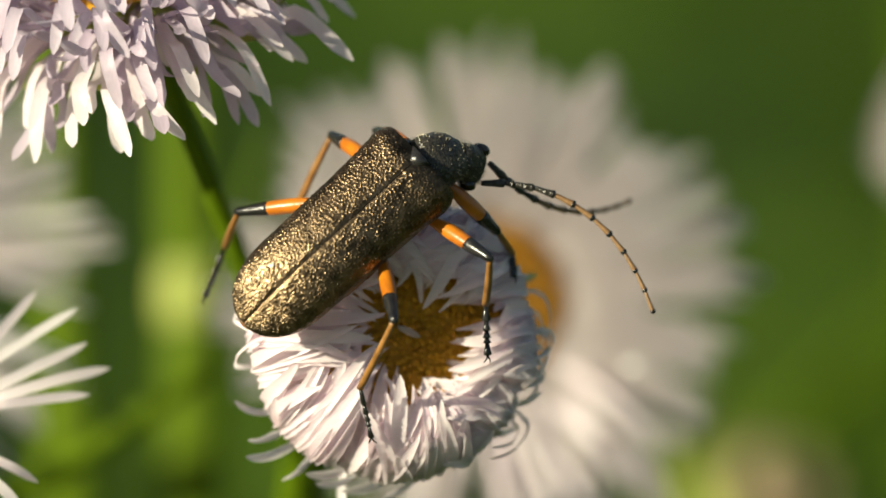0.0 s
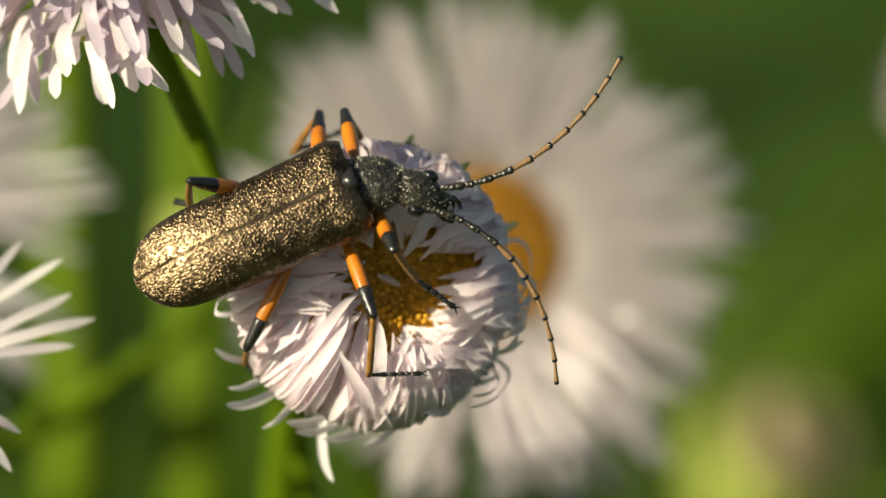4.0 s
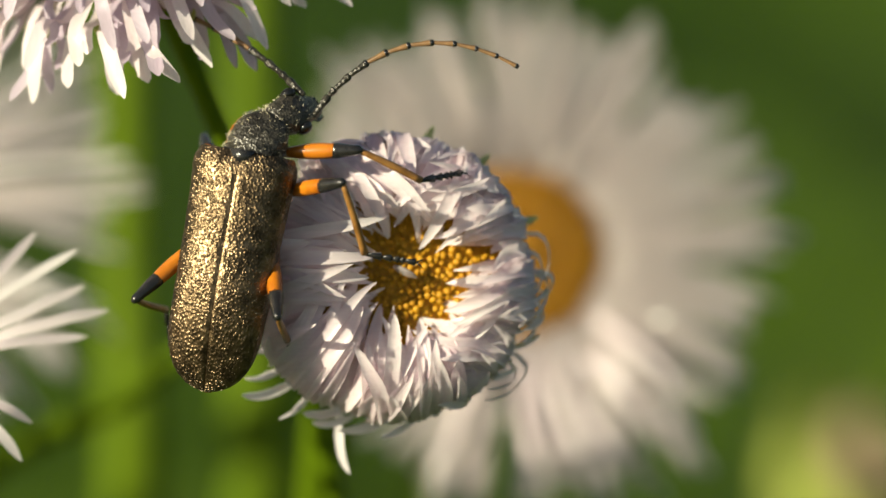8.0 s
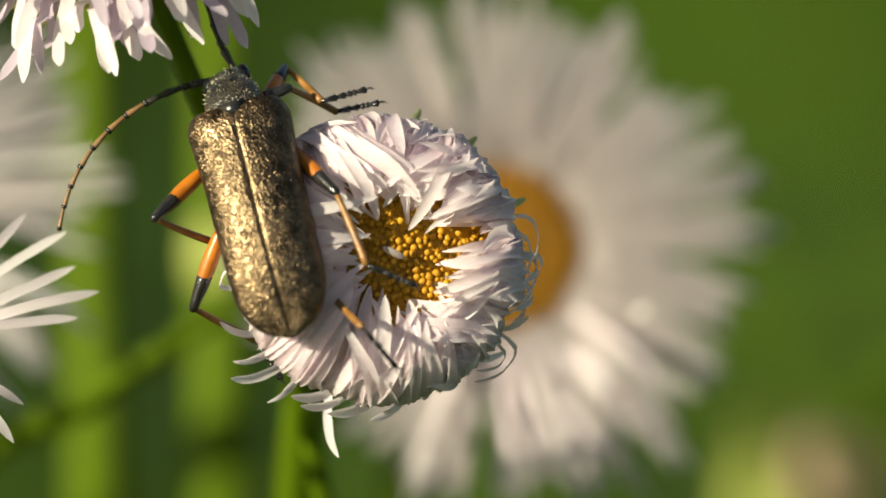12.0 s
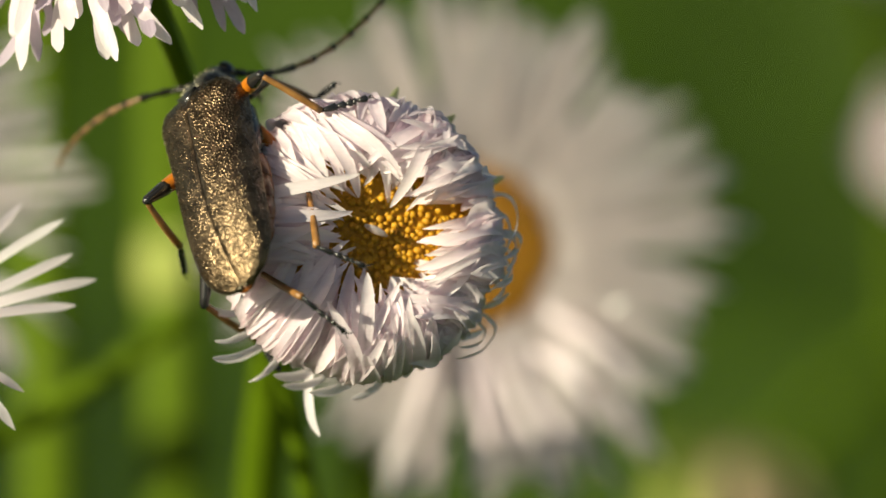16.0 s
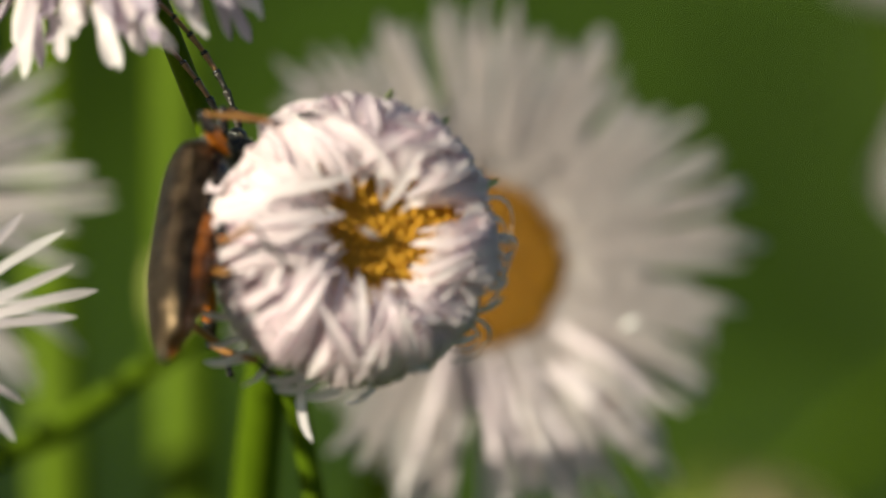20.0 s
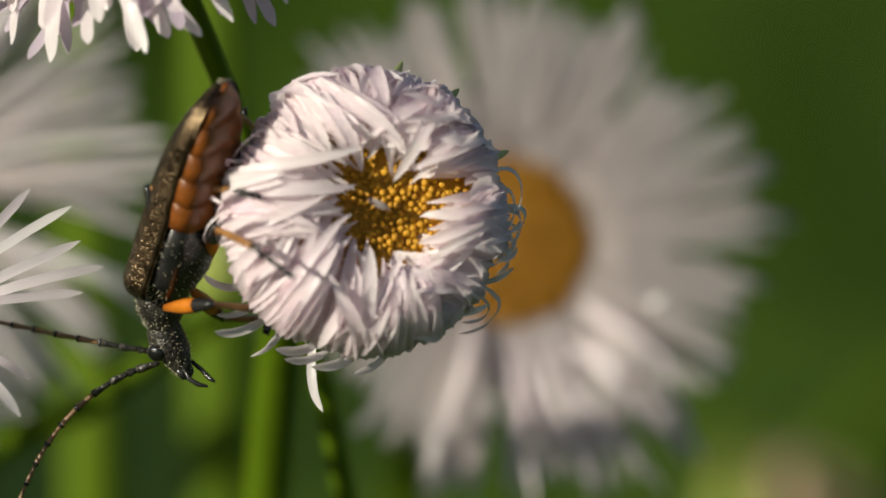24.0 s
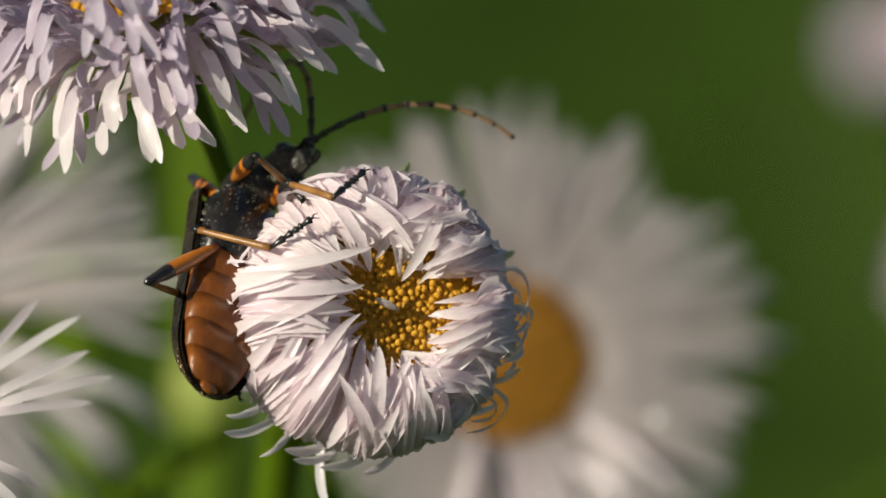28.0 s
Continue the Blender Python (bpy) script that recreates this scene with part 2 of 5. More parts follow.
# ---- ground and meadow ----
def ground():
    bm = bmesh.new()
    n = 24
    cuts = sorted({math.copysign(abs(k / n) ** 3 * 400, k) for k in range(-n, n + 1)})
    grid = [[bm.verts.new((x, y, 0.004 * noise.noise(Vector((x * 9, y * 9, 0))) - 0.004)) for x in cuts] for y in cuts]
    for a, b in zip(grid, grid[1:]):
        for k in range(len(a) - 1):
            bm.faces.new((a[k], a[k + 1], b[k + 1], b[k]))
    return tagged(part("ground", bm, SOIL, None), "mossy green ground under the meadow plants", "ground", kind="structure")


ground()


def leaf_faces(verts, faces, base, tip, droop, width, side, segs=5):
    """A pointed leaf from base to tip, folded along its midrib."""
    base, tip = Vector(base), Vector(tip)
    first = len(verts)
    up = (tip - base).cross(side).normalized()
    for i in range(segs + 1):
        s = i / segs
        p = base.lerp(tip, s) + Vector((0, 0, -droop * s * s))
        w = width * (math.sin(math.pi * min(1, s * 0.92 + 0.08)) ** 0.8)
        for k in (-1, 0, 1):
            verts.append(p + side * (w * k) + up * (abs(k) * w * 0.35))
    for i in range(segs):
        for k in (0, 1):
            a = first + 3 * i + k
            faces.append((a, a + 1, a + 4, a + 3))


def leaves_object(name, verts, faces, material, parent=None):
    me = bpy.data.meshes.new(name)
    me.from_pydata([tuple(v) for v in verts], [], faces)
    me.materials.append(material)
    me.shade_smooth()
    return piece(name, me, parent)


def meadow():
    """The leaves and blades of the meadow behind, beside and in front of the flowers."""
    rnd = random.Random(8)
    verts, faces = [], []
    # a bed of bright leaves close behind the flowers
    for k in range(1500):
        x, y = rnd.uniform(-0.16, 0.16), rnd.uniform(0.42, 0.60)
        if noise.noise(Vector((x * 55, y * 40, 4.0))) < -0.22:
            continue
        top = 0.326 - 0.32 * (y - 0.5) * 0.5 + rnd.gauss(0, 0.012)
        out, reach = rnd.uniform(0, 2 * math.pi), rnd.uniform(0.02, 0.05)
        tip = Vector((x + reach * math.cos(out), y + reach * math.sin(out), top + rnd.uniform(-0.015, 0.01)))
        side = Vector((-math.sin(out), math.cos(out), rnd.uniform(-0.3, 0.3))).normalized()
        leaf_faces(verts, faces, (x, y, top - 0.01), tip, rnd.uniform(0, 0.02), rnd.uniform(0.006, 0.012), side)
    for k in range(150):
        x, y = rnd.uniform(-0.16, 0.16), rnd.uniform(0.42, 0.60)
        leaf_faces(verts, faces, (x, y, 0), (x + rnd.uniform(-0.03, 0.03), y + rnd.uniform(-0.03, 0.03), 0.32), 0.0, 0.003, Vector((1, 0, 0)))
    # a bank of them farther back
    for k in range(1250):
        x, y = rnd.uniform(0.022, 0.17), rnd.uniform(0.56, 0.80)
        if noise.noise(Vector((x * 55, y * 30, 9.0))) < -0.12:
            continue
        top = 0.316 - 0.50 * max(0.0, 0.69 - y) + rnd.gauss(0, 0.006)
        reach = rnd.uniform(0.02, 0.045)
        tip = Vector((x + reach * rnd.gauss(0, 0.4), y + reach * 0.85, top + reach * rnd.uniform(0.25, 0.75)))
        side = Vector((1, rnd.gauss(0, 0.2), rnd.gauss(0, 0.25))).normalized()
        leaf_faces(verts, faces, (x, y, top - 0.01), tip, rnd.uniform(0, 0.012), rnd.uniform(0.006, 0.012), side)
    for k in range(90):
        x, y = rnd.uniform(0.036, 0.17), rnd.uniform(0.62, 0.78)
        leaf_faces(verts, faces, (x, y, 0), (x + rnd.uniform(-0.03, 0.03), y + rnd.uniform(-0.03, 0.03), 0.32), 0.0, 0.003, Vector((1, 0, 0)))
    ob = leaves_object("leaf_bed", verts, faces, LEAF)
    tagged(ob, "bed of bright green leaves behind the flowers", "foliage", kind="stuff")
    verts, faces = [], []
    for k in range(6000):
        a = rnd.uniform(-math.pi, math.pi)
        if k < 4600:
            a = math.pi / 2 + rnd.gauss(0, 0.5)
        r = 0.5 + 1.2 * rnd.random() ** 1.3
        x, y = r * math.cos(a), r * math.sin(a)
        if y < 0.12 and abs(x) < 0.14 + 0.2 * (y < 0):
            continue
        top = (0.31 + 0.05 * noise.noise(Vector((x * 6, y * 6, 0))) if y > 0 else 0.42) * rnd.uniform(0.25, 1.0)
        if x > -0.05 and y < 0.72:
            top = min(top, 0.25)
        out = rnd.uniform(0, 2 * math.pi)
        reach = rnd.uniform(0.03, 0.10)
        tip = Vector((x + reach * math.cos(out), y + reach * math.sin(out), top + rnd.uniform(-0.02, 0.06)))
        side = Vector((-math.sin(out), math.cos(out), rnd.uniform(-0.3, 0.3))).normalized()
        leaf_faces(verts, faces, (x, y, top - 0.02), tip, rnd.uniform(0, 0.03), rnd.uniform(0.006, 0.016), side)
    for k in range(5200):
        a, r = math.pi / 2 + rnd.gauss(0, 0.2), 0.5 + 1.5 * rnd.random()
        x, y = r * math.cos(a), r * math.sin(a)
        top = max(0.03, 0.37 - 0.15 * r + rnd.gauss(0, 0.035))
        if x > -0.05 and y < 0.72:
            top = min(top, 0.26)
        out, reach = rnd.uniform(0, 2 * math.pi), rnd.uniform(0.03, 0.09)
        tip = Vector((x + reach * math.cos(out), y + reach * math.sin(out), top + rnd.uniform(-0.03, 0.03)))
        side = Vector((-math.sin(out), math.cos(out), rnd.uniform(-0.3, 0.3))).normalized()
        leaf_faces(verts, faces, (x, y, top - 0.02), tip, rnd.uniform(0, 0.03), rnd.uniform(0.008, 0.02), side)
    for k in range(2600):
        a, r = rnd.uniform(-math.pi, math.pi), 0.22 + 2.2 * rnd.random()
        x, y = r * math.cos(a), r * math.sin(a)
        if y < 0.1 and abs(x) < 0.14 + 0.2 * (y < 0):
            continue
        out = rnd.uniform(0, 2 * math.pi)
        h = rnd.uniform(0.2, 0.5 if y < 0 else 0.29 if x > -0.05 and y < 0.72 else 0.34)
        tip = Vector((x + 0.1 * h * math.cos(out), y + 0.1 * h * math.sin(out), h))
        leaf_faces(verts, faces, (x, y, 0), tip, 0.0, rnd.uniform(0.002, 0.006), Vector((-math.sin(out), math.cos(out), 0)))
    for k in range(7000):
        a, r = rnd.uniform(-math.pi, math.pi), 1.8 + 9 * rnd.random() ** 1.5
        x, y, out, h = r * math.cos(a), r * math.sin(a), rnd.uniform(0, 2 * math.pi), rnd.uniform(0.12, 0.34)
        tip = Vector((x + 0.25 * h * math.cos(out), y + 0.25 * h * math.sin(out), h))
        leaf_faces(verts, faces, (x, y, 0), tip, 0.0, rnd.uniform(0.006, 0.02), Vector((-math.sin(out), math.cos(out), 0)), 2)
    ob = leaves_object("meadow_plants", verts, faces, LEAF_SHADED)
    tagged(ob, "mass of meadow leaves and grass blades, darkened for background shade", "foliage", kind="stuff")


meadow()


# ---- flowers ----
def petal_mesh(name, line, width, material, rnd, sway=0.0, fold=0.18, segs=9, tip=0.25, twist=0.45, roll=0.0):
    """A ribbon petal in the x-z plane along line (x outward, z up), that leans sideways by sway."""
    fine = spline([(x * MM, 0, z * MM) for x, z in line], 61)
    shares = [1 - (1 - i / segs) ** 1.45 for i in range(segs + 1)]
    bm = bmesh.new()
    rows = []
    ph = rnd.uniform(0, 6)
    for s in shares:
        n = round(60 * s)
        p = fine[n]
        ahead = (fine[min(n + 2, 60)] - fine[max(n - 2, 0)]).normalized()
        up = Vector((-ahead.z, 0, ahead.x))
        w = 0.5 * width * MM * (0.55 + 0.45 * min(1, s * 2.5)) * (1 if s < 1 - tip else max(0.14 if tip < 0.15 else 0.06, math.cos((s - 1 + tip) / tip * math.pi / 2) ** (0.45 if tip < 0.15 else 0.7)))
        turn = roll * min(1, 2 * s) + twist * math.sin(ph + 3.2 * s)
        y = sway * MM * s ** 1.6
        across = (Vector((0, 1, 0)) * math.cos(turn) + up * math.sin(turn))
        c = p + Vector((0, y, 0))
        rows.append([bm.verts.new(c + across * (w * k) + up * (fold * w * (abs(k) - 0.5))) for k in (-1, 0, 1)])
    for a, b in zip(rows, rows[1:]):
        for k in (0, 1):
            bm.faces.new((a[k], a[k + 1], b[k + 1], b[k]))
    me = bpy.data.meshes.new(name)
    bm.to_mesh(me)
    bm.free()
    me.materials.append(material)
    me.shade_smooth()
    return me


def disc_part(parent, m, radius, rise, count, rnd, size=0.2, material=DISC):
    """The yellow disc: a dome under many small knobbly florets."""
    bm = bmesh.new()
    lathe(bm, [(radius * MM * math.cos(a), rise * MM * math.sin(a)) for a in (k * math.pi / 16 for k in range(8))] + [(0, rise * MM)], 24)
    d = part("disc", bm, material, parent, "golden yellow domed flower disc", m)
    bm = bmesh.new()
    for k in range(count):
        r = math.sqrt((k + 0.5) / count)
        a = k * 2.39996 + rnd.uniform(-0.1, 0.1)
        z = rise * math.sqrt(max(0, 1 - r * r))
        q = size * rnd.uniform(0.75, 1.15)
        made = bmesh.ops.create_icosphere(bm, subdivisions=1, radius=1.0)
        bmesh.ops.transform(bm, matrix=Matrix.LocRotScale(Vector((r * radius * math.cos(a), r * radius * math.sin(a), z + 0.4 * q)) * MM, Euler((0, 0, a)), Vector((q, q, q * 1.5)) * MM), verts=made["verts"])
    tagged(part("disc_floret", bm, material, d), kind="stuff")
    return d


def involucre_part(parent, m, radius, depth, rnd, bracts=34):
    """The green cup behind the head, with its narrow bracts."""
    bm = bmesh.new()
    lathe(bm, [(0.0, -depth * MM), (0.35 * radius * MM, -0.98 * depth * MM), (0.75 * radius * MM, -0.72 * depth * MM), (0.97 * radius * MM, -0.3 * depth * MM), (radius * MM, 0.0), (0, 0.1 * MM)], 24)
    cup = part("involucre", bm, BRACT, parent, "pale green cup of bracts", m)
    lines = [[(0.55, -0.95), (0.9, -0.5), (1.05, 0.0), (1.1 + 0.1 * j, 0.3)] for j in range(3)]
    mesh = [petal_mesh("bract", [(x * radius, z * depth) for x, z in line], 0.55, BRACT, rnd, 0.0, 0.5, 5, 0.6) for line in lines]
    for k in range(bracts):
        piece("bract", mesh[k % 3], cup, "", Matrix.Rotation(2 * math.pi * (k + rnd.uniform(-0.3, 0.3)) / bracts, 4, "Z") @ Matrix.Scale(rnd.uniform(0.9, 1.08), 4))
    return cup


def stem_part(parent, start, normal, foot, radius, rnd, bend=0.02):
    """A stem from behind the head down to the ground; all in the thing's space."""
    start, normal, foot = Vector(start), Vector(normal), Vector(foot)
    p1 = start - normal * bend * 0.5
    p2 = start - normal * bend + Vector((0, 0, -bend))
    low = foot.lerp(p2, 0.5) + Vector((rnd.uniform(-1, 1), rnd.uniform(-1, 1), 0)) * 0.006
    pts = spline([start, p1, p2, low, foot], 26)
    bm = bmesh.new()
    tube(bm, pts, [radius * MM * (1.15 if i == 0 else 1.0) * (1 + 0.15 * i / 25) for i in range(26)], 10)
    return part("stem", bm, GREEN, parent, "ribbed pale green stem")


# profiles of the rays: outward, upward, in millimetres from the head's middle
CURLED = [(2.4, -0.6), (3.8, -0.8), (4.85, 0.4), (4.75, 1.9), (3.5, 2.9), (1.9, 2.6)]


def ray_mesh(kind, rnd, width, material):
    """One ray floret of a curled, open, hanging or upright sort."""
    j = lambda v: rnd.uniform(-v, v)
    if kind == "curled":
        k = rnd.uniform(0.80, 1.04)
        line = [(x * (k if x > 2.5 else 1) + j(0.18), z * rnd.uniform(0.85, 1.08) + j(0.18)) for x, z in CURLED]
        short = [tuple(p) for p in spline([(x, 0, z) for x, z in line], 21)][:rnd.choice((13, 14, 15, 16, 17, 18, 19, 20, 21))][::2]
        (x0, _, z0), (x1, _, z1) = short[-2:]
        short[-1] = (x1 + 0.22 * (z1 - z0) + j(.15), 0, z1 + 0.30 * (x0 - x1) + j(.15))
        return petal_mesh("ray_petal", [(x, z) for x, _, z in short], width * rnd.uniform(0.8, 1.2), material, rnd, j(0.8), 0.22, 10, 0.28, 0.3)
    if kind == "inner":
        k = rnd.uniform(0.8, 1.05)
        line = [(2.2, 0.0), (3.1 * k + j(.2), 0.6), (3.5 * k + j(.3), 1.7 + j(.2)), (2.7 + j(.4), 2.4 + j(.3)), (1.55 + j(.6), 1.8 + j(.6))]
        return petal_mesh("ray_petal", line, width * rnd.uniform(0.7, 1.1), material, rnd, j(1.1), 0.2, 9, 0.28, 0.3)
    if kind == "open":
        e = rnd.uniform(0.84, 1.06)
        line = [(2.9, -0.1), (4.4, 0.35 + j(.1)), (6.4 * e, 0.5 + j(.2)), (8.2 * e, 0.4 + j(.35)), (9.8 * e, 0.1 + j(.6))]
        return petal_mesh("ray_petal", line, width * rnd.uniform(0.75, 1.2), material, rnd, j(0.9), 0.08, 11, 0.16, 0.12)
    if kind == "lifted":
        e = rnd.uniform(0.82, 1.06)
        line = [(3.0, -0.3), (4.6, 0.6), (6.4 * e, 1.2 + j(.4)), (8.2 * e, 1.7 + j(.7)), (9.8 * e, 2.0 + j(1.0))]
        return petal_mesh("ray_petal", line, width * rnd.uniform(0.8, 1.2), material, rnd, j(1.2), 0.15, 9, 0.5, 0.3, 0.55)
    if kind == "short":
        e = rnd.uniform(0.52, 0.68)
        line = [(2.9, -0.2), (4.3, 0.15), (6.4 * e, 0.2 + j(.2)), (8.2 * e, 0.2 + j(.3)), (9.8 * e, 0.0 + j(.4))]
        return petal_mesh("ray_petal", line, width, material, rnd, j(0.5), 0.08, 7, 0.5, 0.1)
    if kind == "droop":
        line = [(2.9, -0.7), (4.2, -0.5 + j(.2)), (5.4 + j(.3), -0.5 + j(.5)), (6.4 + j(.5), -0.9 + j(.7)), (7.1 + j(.8), -1.6 + j(.8))]
        return petal_mesh("ray_petal", line, width * rnd.uniform(0.8, 1.2), material, rnd, j(1.4), 0.25, 12, 0.1, 0.25)
    line = [(2.6, -0.2), (4.0 + j(.3), 0.4 + j(.3)), (5.4 + j(.4), 1.4 + j(.6)), (6.6 + j(.6), 2.1 + j(.9)), (7.4 + j(.8), 2.3 + j(1.3))]
    return petal_mesh("ray_petal", line, width * rnd.uniform(0.8, 1.15), material, rnd, j(1.4), 0.3, 11, 0.1, 0.3)


def rays(parent, head, kind, count, width, material, rnd, variants=14, arc=(0, 360), tilt=7.0):
    meshes = [ray_mesh(kind, rnd, width, material) for _ in range(variants)]
    clump, seed_turn = 0.06 * abs(arc[1] - arc[0]) / 6, rnd.uniform(0, 6)
    for k in range(count):
        a = arc[0] + (arc[1] - arc[0]) * (k + rnd.uniform(-0.6, 0.6)) / count
        a += clump * math.sin(radians(a) * 13 + seed_turn) + 0.6 * clump * math.sin(radians(a) * 7 + 2 * seed_turn)
        m = head @ Matrix.Rotation(radians(a), 4, "Z") @ Matrix.Rotation(radians(rnd.uniform(-tilt, tilt)), 4, "Y") @ Matrix.Rotation(radians(rnd.uniform(-tilt, tilt)), 4, "X") @ Matrix.Scale(rnd.uniform(0.93, 1.06), 4)
        piece("ray_petal", meshes[rnd.randrange(variants)], parent, "", m)


def fan_petal(rnd, width, material):
    """A long flat ray with a ragged narrow tip, for the sheets of an open flower."""
    j = lambda v: rnd.uniform(-v, v)
    e = rnd.choice((0.80, 0.86, 0.91, 0.95, 0.98, 1.0, 1.02, 1.04, 1.07))
    line = [(2.4, -0.10), (3.5, 0.22), (5.2 * e, 0.42 + j(.04)), (7.2 * e, 0.46 + j(.10)), (8.6 * e, 0.42 + j(.12)), (9.35 * e, 0.36 + j(.22))]
    return petal_mesh("ray_petal", line, width * rnd.uniform(0.8, 1.15), material, rnd, rnd.gauss(0, 0.75), 0.02, 13, rnd.choice((0.14, 0.24, 0.36, 0.5)), 0.04)


def fan_rays(parent, head, groups, each, width, material, rnd):
    """Flat rays that lie in sheets side by side, with narrow slits between the sheets."""
    meshes = [fan_petal(rnd, width, material) for _ in range(26)]
    step = 360 / groups
    for g in range(groups):
        middle, lean, size = step * (g + rnd.uniform(-0.08, 0.08)), rnd.uniform(-0.6, 0.6), rnd.uniform(0.93, 1.05) * (0.85 if 205 < step * g < 252 else 1.0)
        wide = step * rnd.uniform(0.38, 0.47)
        for k in range(each):
            q = -1 + 2 * (k + rnd.uniform(-0.4, 0.4)) / (each - 1)
            out = 0.10 * q * abs(q)
            base = Matrix.Translation((3.4 * MM, 0, 0))
            m = head @ Matrix.Rotation(radians(middle + wide * q), 4, "Z") @ base @ Matrix.Rotation(-0.8 * out, 4, "Z") @ base.inverted()
            m = m @ Matrix.Rotation(radians(lean + rnd.uniform(-0.35, 0.35)), 4, "Y") @ Matrix.Rotation(radians(rnd.uniform(-0.5, 0.5)), 4, "X")
            piece("ray_petal", meshes[rnd.randrange(26)], parent, "", m @ Matrix.Scale(size * (1.02 - 0.06 * q * q) * rnd.uniform(0.95, 1.04), 4))


def swept_petal(line, width, material, rnd, share=1.0, tip=0.42, segs=11, core=None, flare=0.0, sway=0.0):
    """A petal along a bow in space (millimetres, in the head's space) that lies on the swelling of the head."""
    fine = spline([Vector(p) * MM for p in line], 81)
    bm = bmesh.new()
    rows, last = [], int(80 * share)
    core = Vector(core or (-0.3, 0.0, 0.9)) * MM
    ph, turn0 = rnd.uniform(0, 6), rnd.gauss(0, 0.26)
    for i in range(segs + 1):
        s = 1 - (1 - i / segs) ** 1.4
        n = round(last * s)
        p = fine[n]
        ahead = (fine[min(n + 2, 80)] - fine[max(n - 2, 0)]).normalized()
        loose = max(0.0, (s - 0.45) / 0.55) ** 1.7
        flat = Vector((p.x - core.x, p.y - core.y, 0))
        up = (p - core - flat.normalized() * 2.7 * MM)
        up = (up - ahead * up.dot(ahead))
        up = up.normalized() if up.length > 1e-7 else Vector((0, 0, 1))
        across = ahead.cross(up)
        p = p + up * (flare * loose * MM) + across * (sway * loose * MM)
        turn = turn0 + 0.25 * math.sin(ph + 3 * s)
        side = across * math.cos(turn) + up * math.sin(turn)
        lift = up * math.cos(turn) - across * math.sin(turn)
        w = 0.5 * width * MM * (0.45 + 0.55 * min(1, 1.8 * s))
        if s > 1 - tip:
            w *= max(0.05, math.cos((s - 1 + tip) / tip * math.pi / 2) ** 0.6)
        rows.append([bm.verts.new(p + side * (w * k) + lift * (0.48 * w * (abs(k) - 0.5))) for k in (-1, 0, 1)])
    for a, b in zip(rows, rows[1:]):
        for k in (0, 1):
            bm.faces.new((a[k], a[k + 1], b[k + 1], b[k]))
    me = bpy.data.meshes.new("ray_petal")
    bm.to_mesh(me)
    bm.free()
    me.materials.append(material)
    me.shade_smooth()
    return me


# tufts of the half-closed head: from and to which angle they root, reach of the swelling, where the first and the last tips lie, height, petals
TUFTS = (
    (124, 74, 4.85, (-0.75, 1.55), (0.80, 1.50), 2.60, 50),
    (70, 16, 4.95, (0.45, 1.75), (2.10, 0.95), 2.85, 56),
    (10, -20, 4.95, (1.95, -0.25), (1.30, -1.45), 2.55, 44),
    (-25, -55, 4.85, (1.05, -1.45), (0.45, -2.20), 2.35, 38),
    (-60, -112, 4.80, (0.45, -1.75), (-0.60, -1.00), 2.85, 54),
    (-119, -155, 4.80, (-0.85, -0.95), (-1.25, -0.35), 2.60, 44),
    (194, 158, 4.75, (-0.95, -0.60), (-0.75, 0.20), 2.90, 46),
    (153, 126, 4.80, (-0.95, 0.45), (-0.70, 1.10), 2.60, 36),
)


def tuft_line(tuft, u, rnd, grow=1.0):
    """The bow of one petal of a tuft, u from its first to its last."""
    a0, a1, out, t0, t1, high, _ = tuft
    a = radians(a0 + (a1 - a0) * u + rnd.uniform(-4, 4))
    c, d = Vector((-0.3, 0.0, 0.0)), Vector((math.cos(a), math.sin(a), 0))
    tip = Vector((*t0, 0)).lerp(Vector((*t1, 0)), u) + Vector((rnd.gauss(0, 0.30), rnd.gauss(0, 0.30), 0))
    arch = 1 - 0.20 * (2 * u - 1) ** 2
    out, high = out * rnd.uniform(0.955, 1.02) * grow * (0.94 + 0.06 * arch), high * arch * grow + rnd.uniform(-0.15, 0.15)
    brow = c + d * out * 0.80
    at = lambda p, z: Vector((p.x, p.y, z))
    return [at(c + d * 2.3, -0.7), at(c + d * 0.84 * out, -0.45), at(c + d * out, 0.75), at(c + d * out * 0.95, 1.75 * grow),
            at(brow.lerp(tip, 0.10), high), at(brow.lerp(tip, 0.55), high + 0.05), at(tip, high - rnd.uniform(0.35, 0.95))]


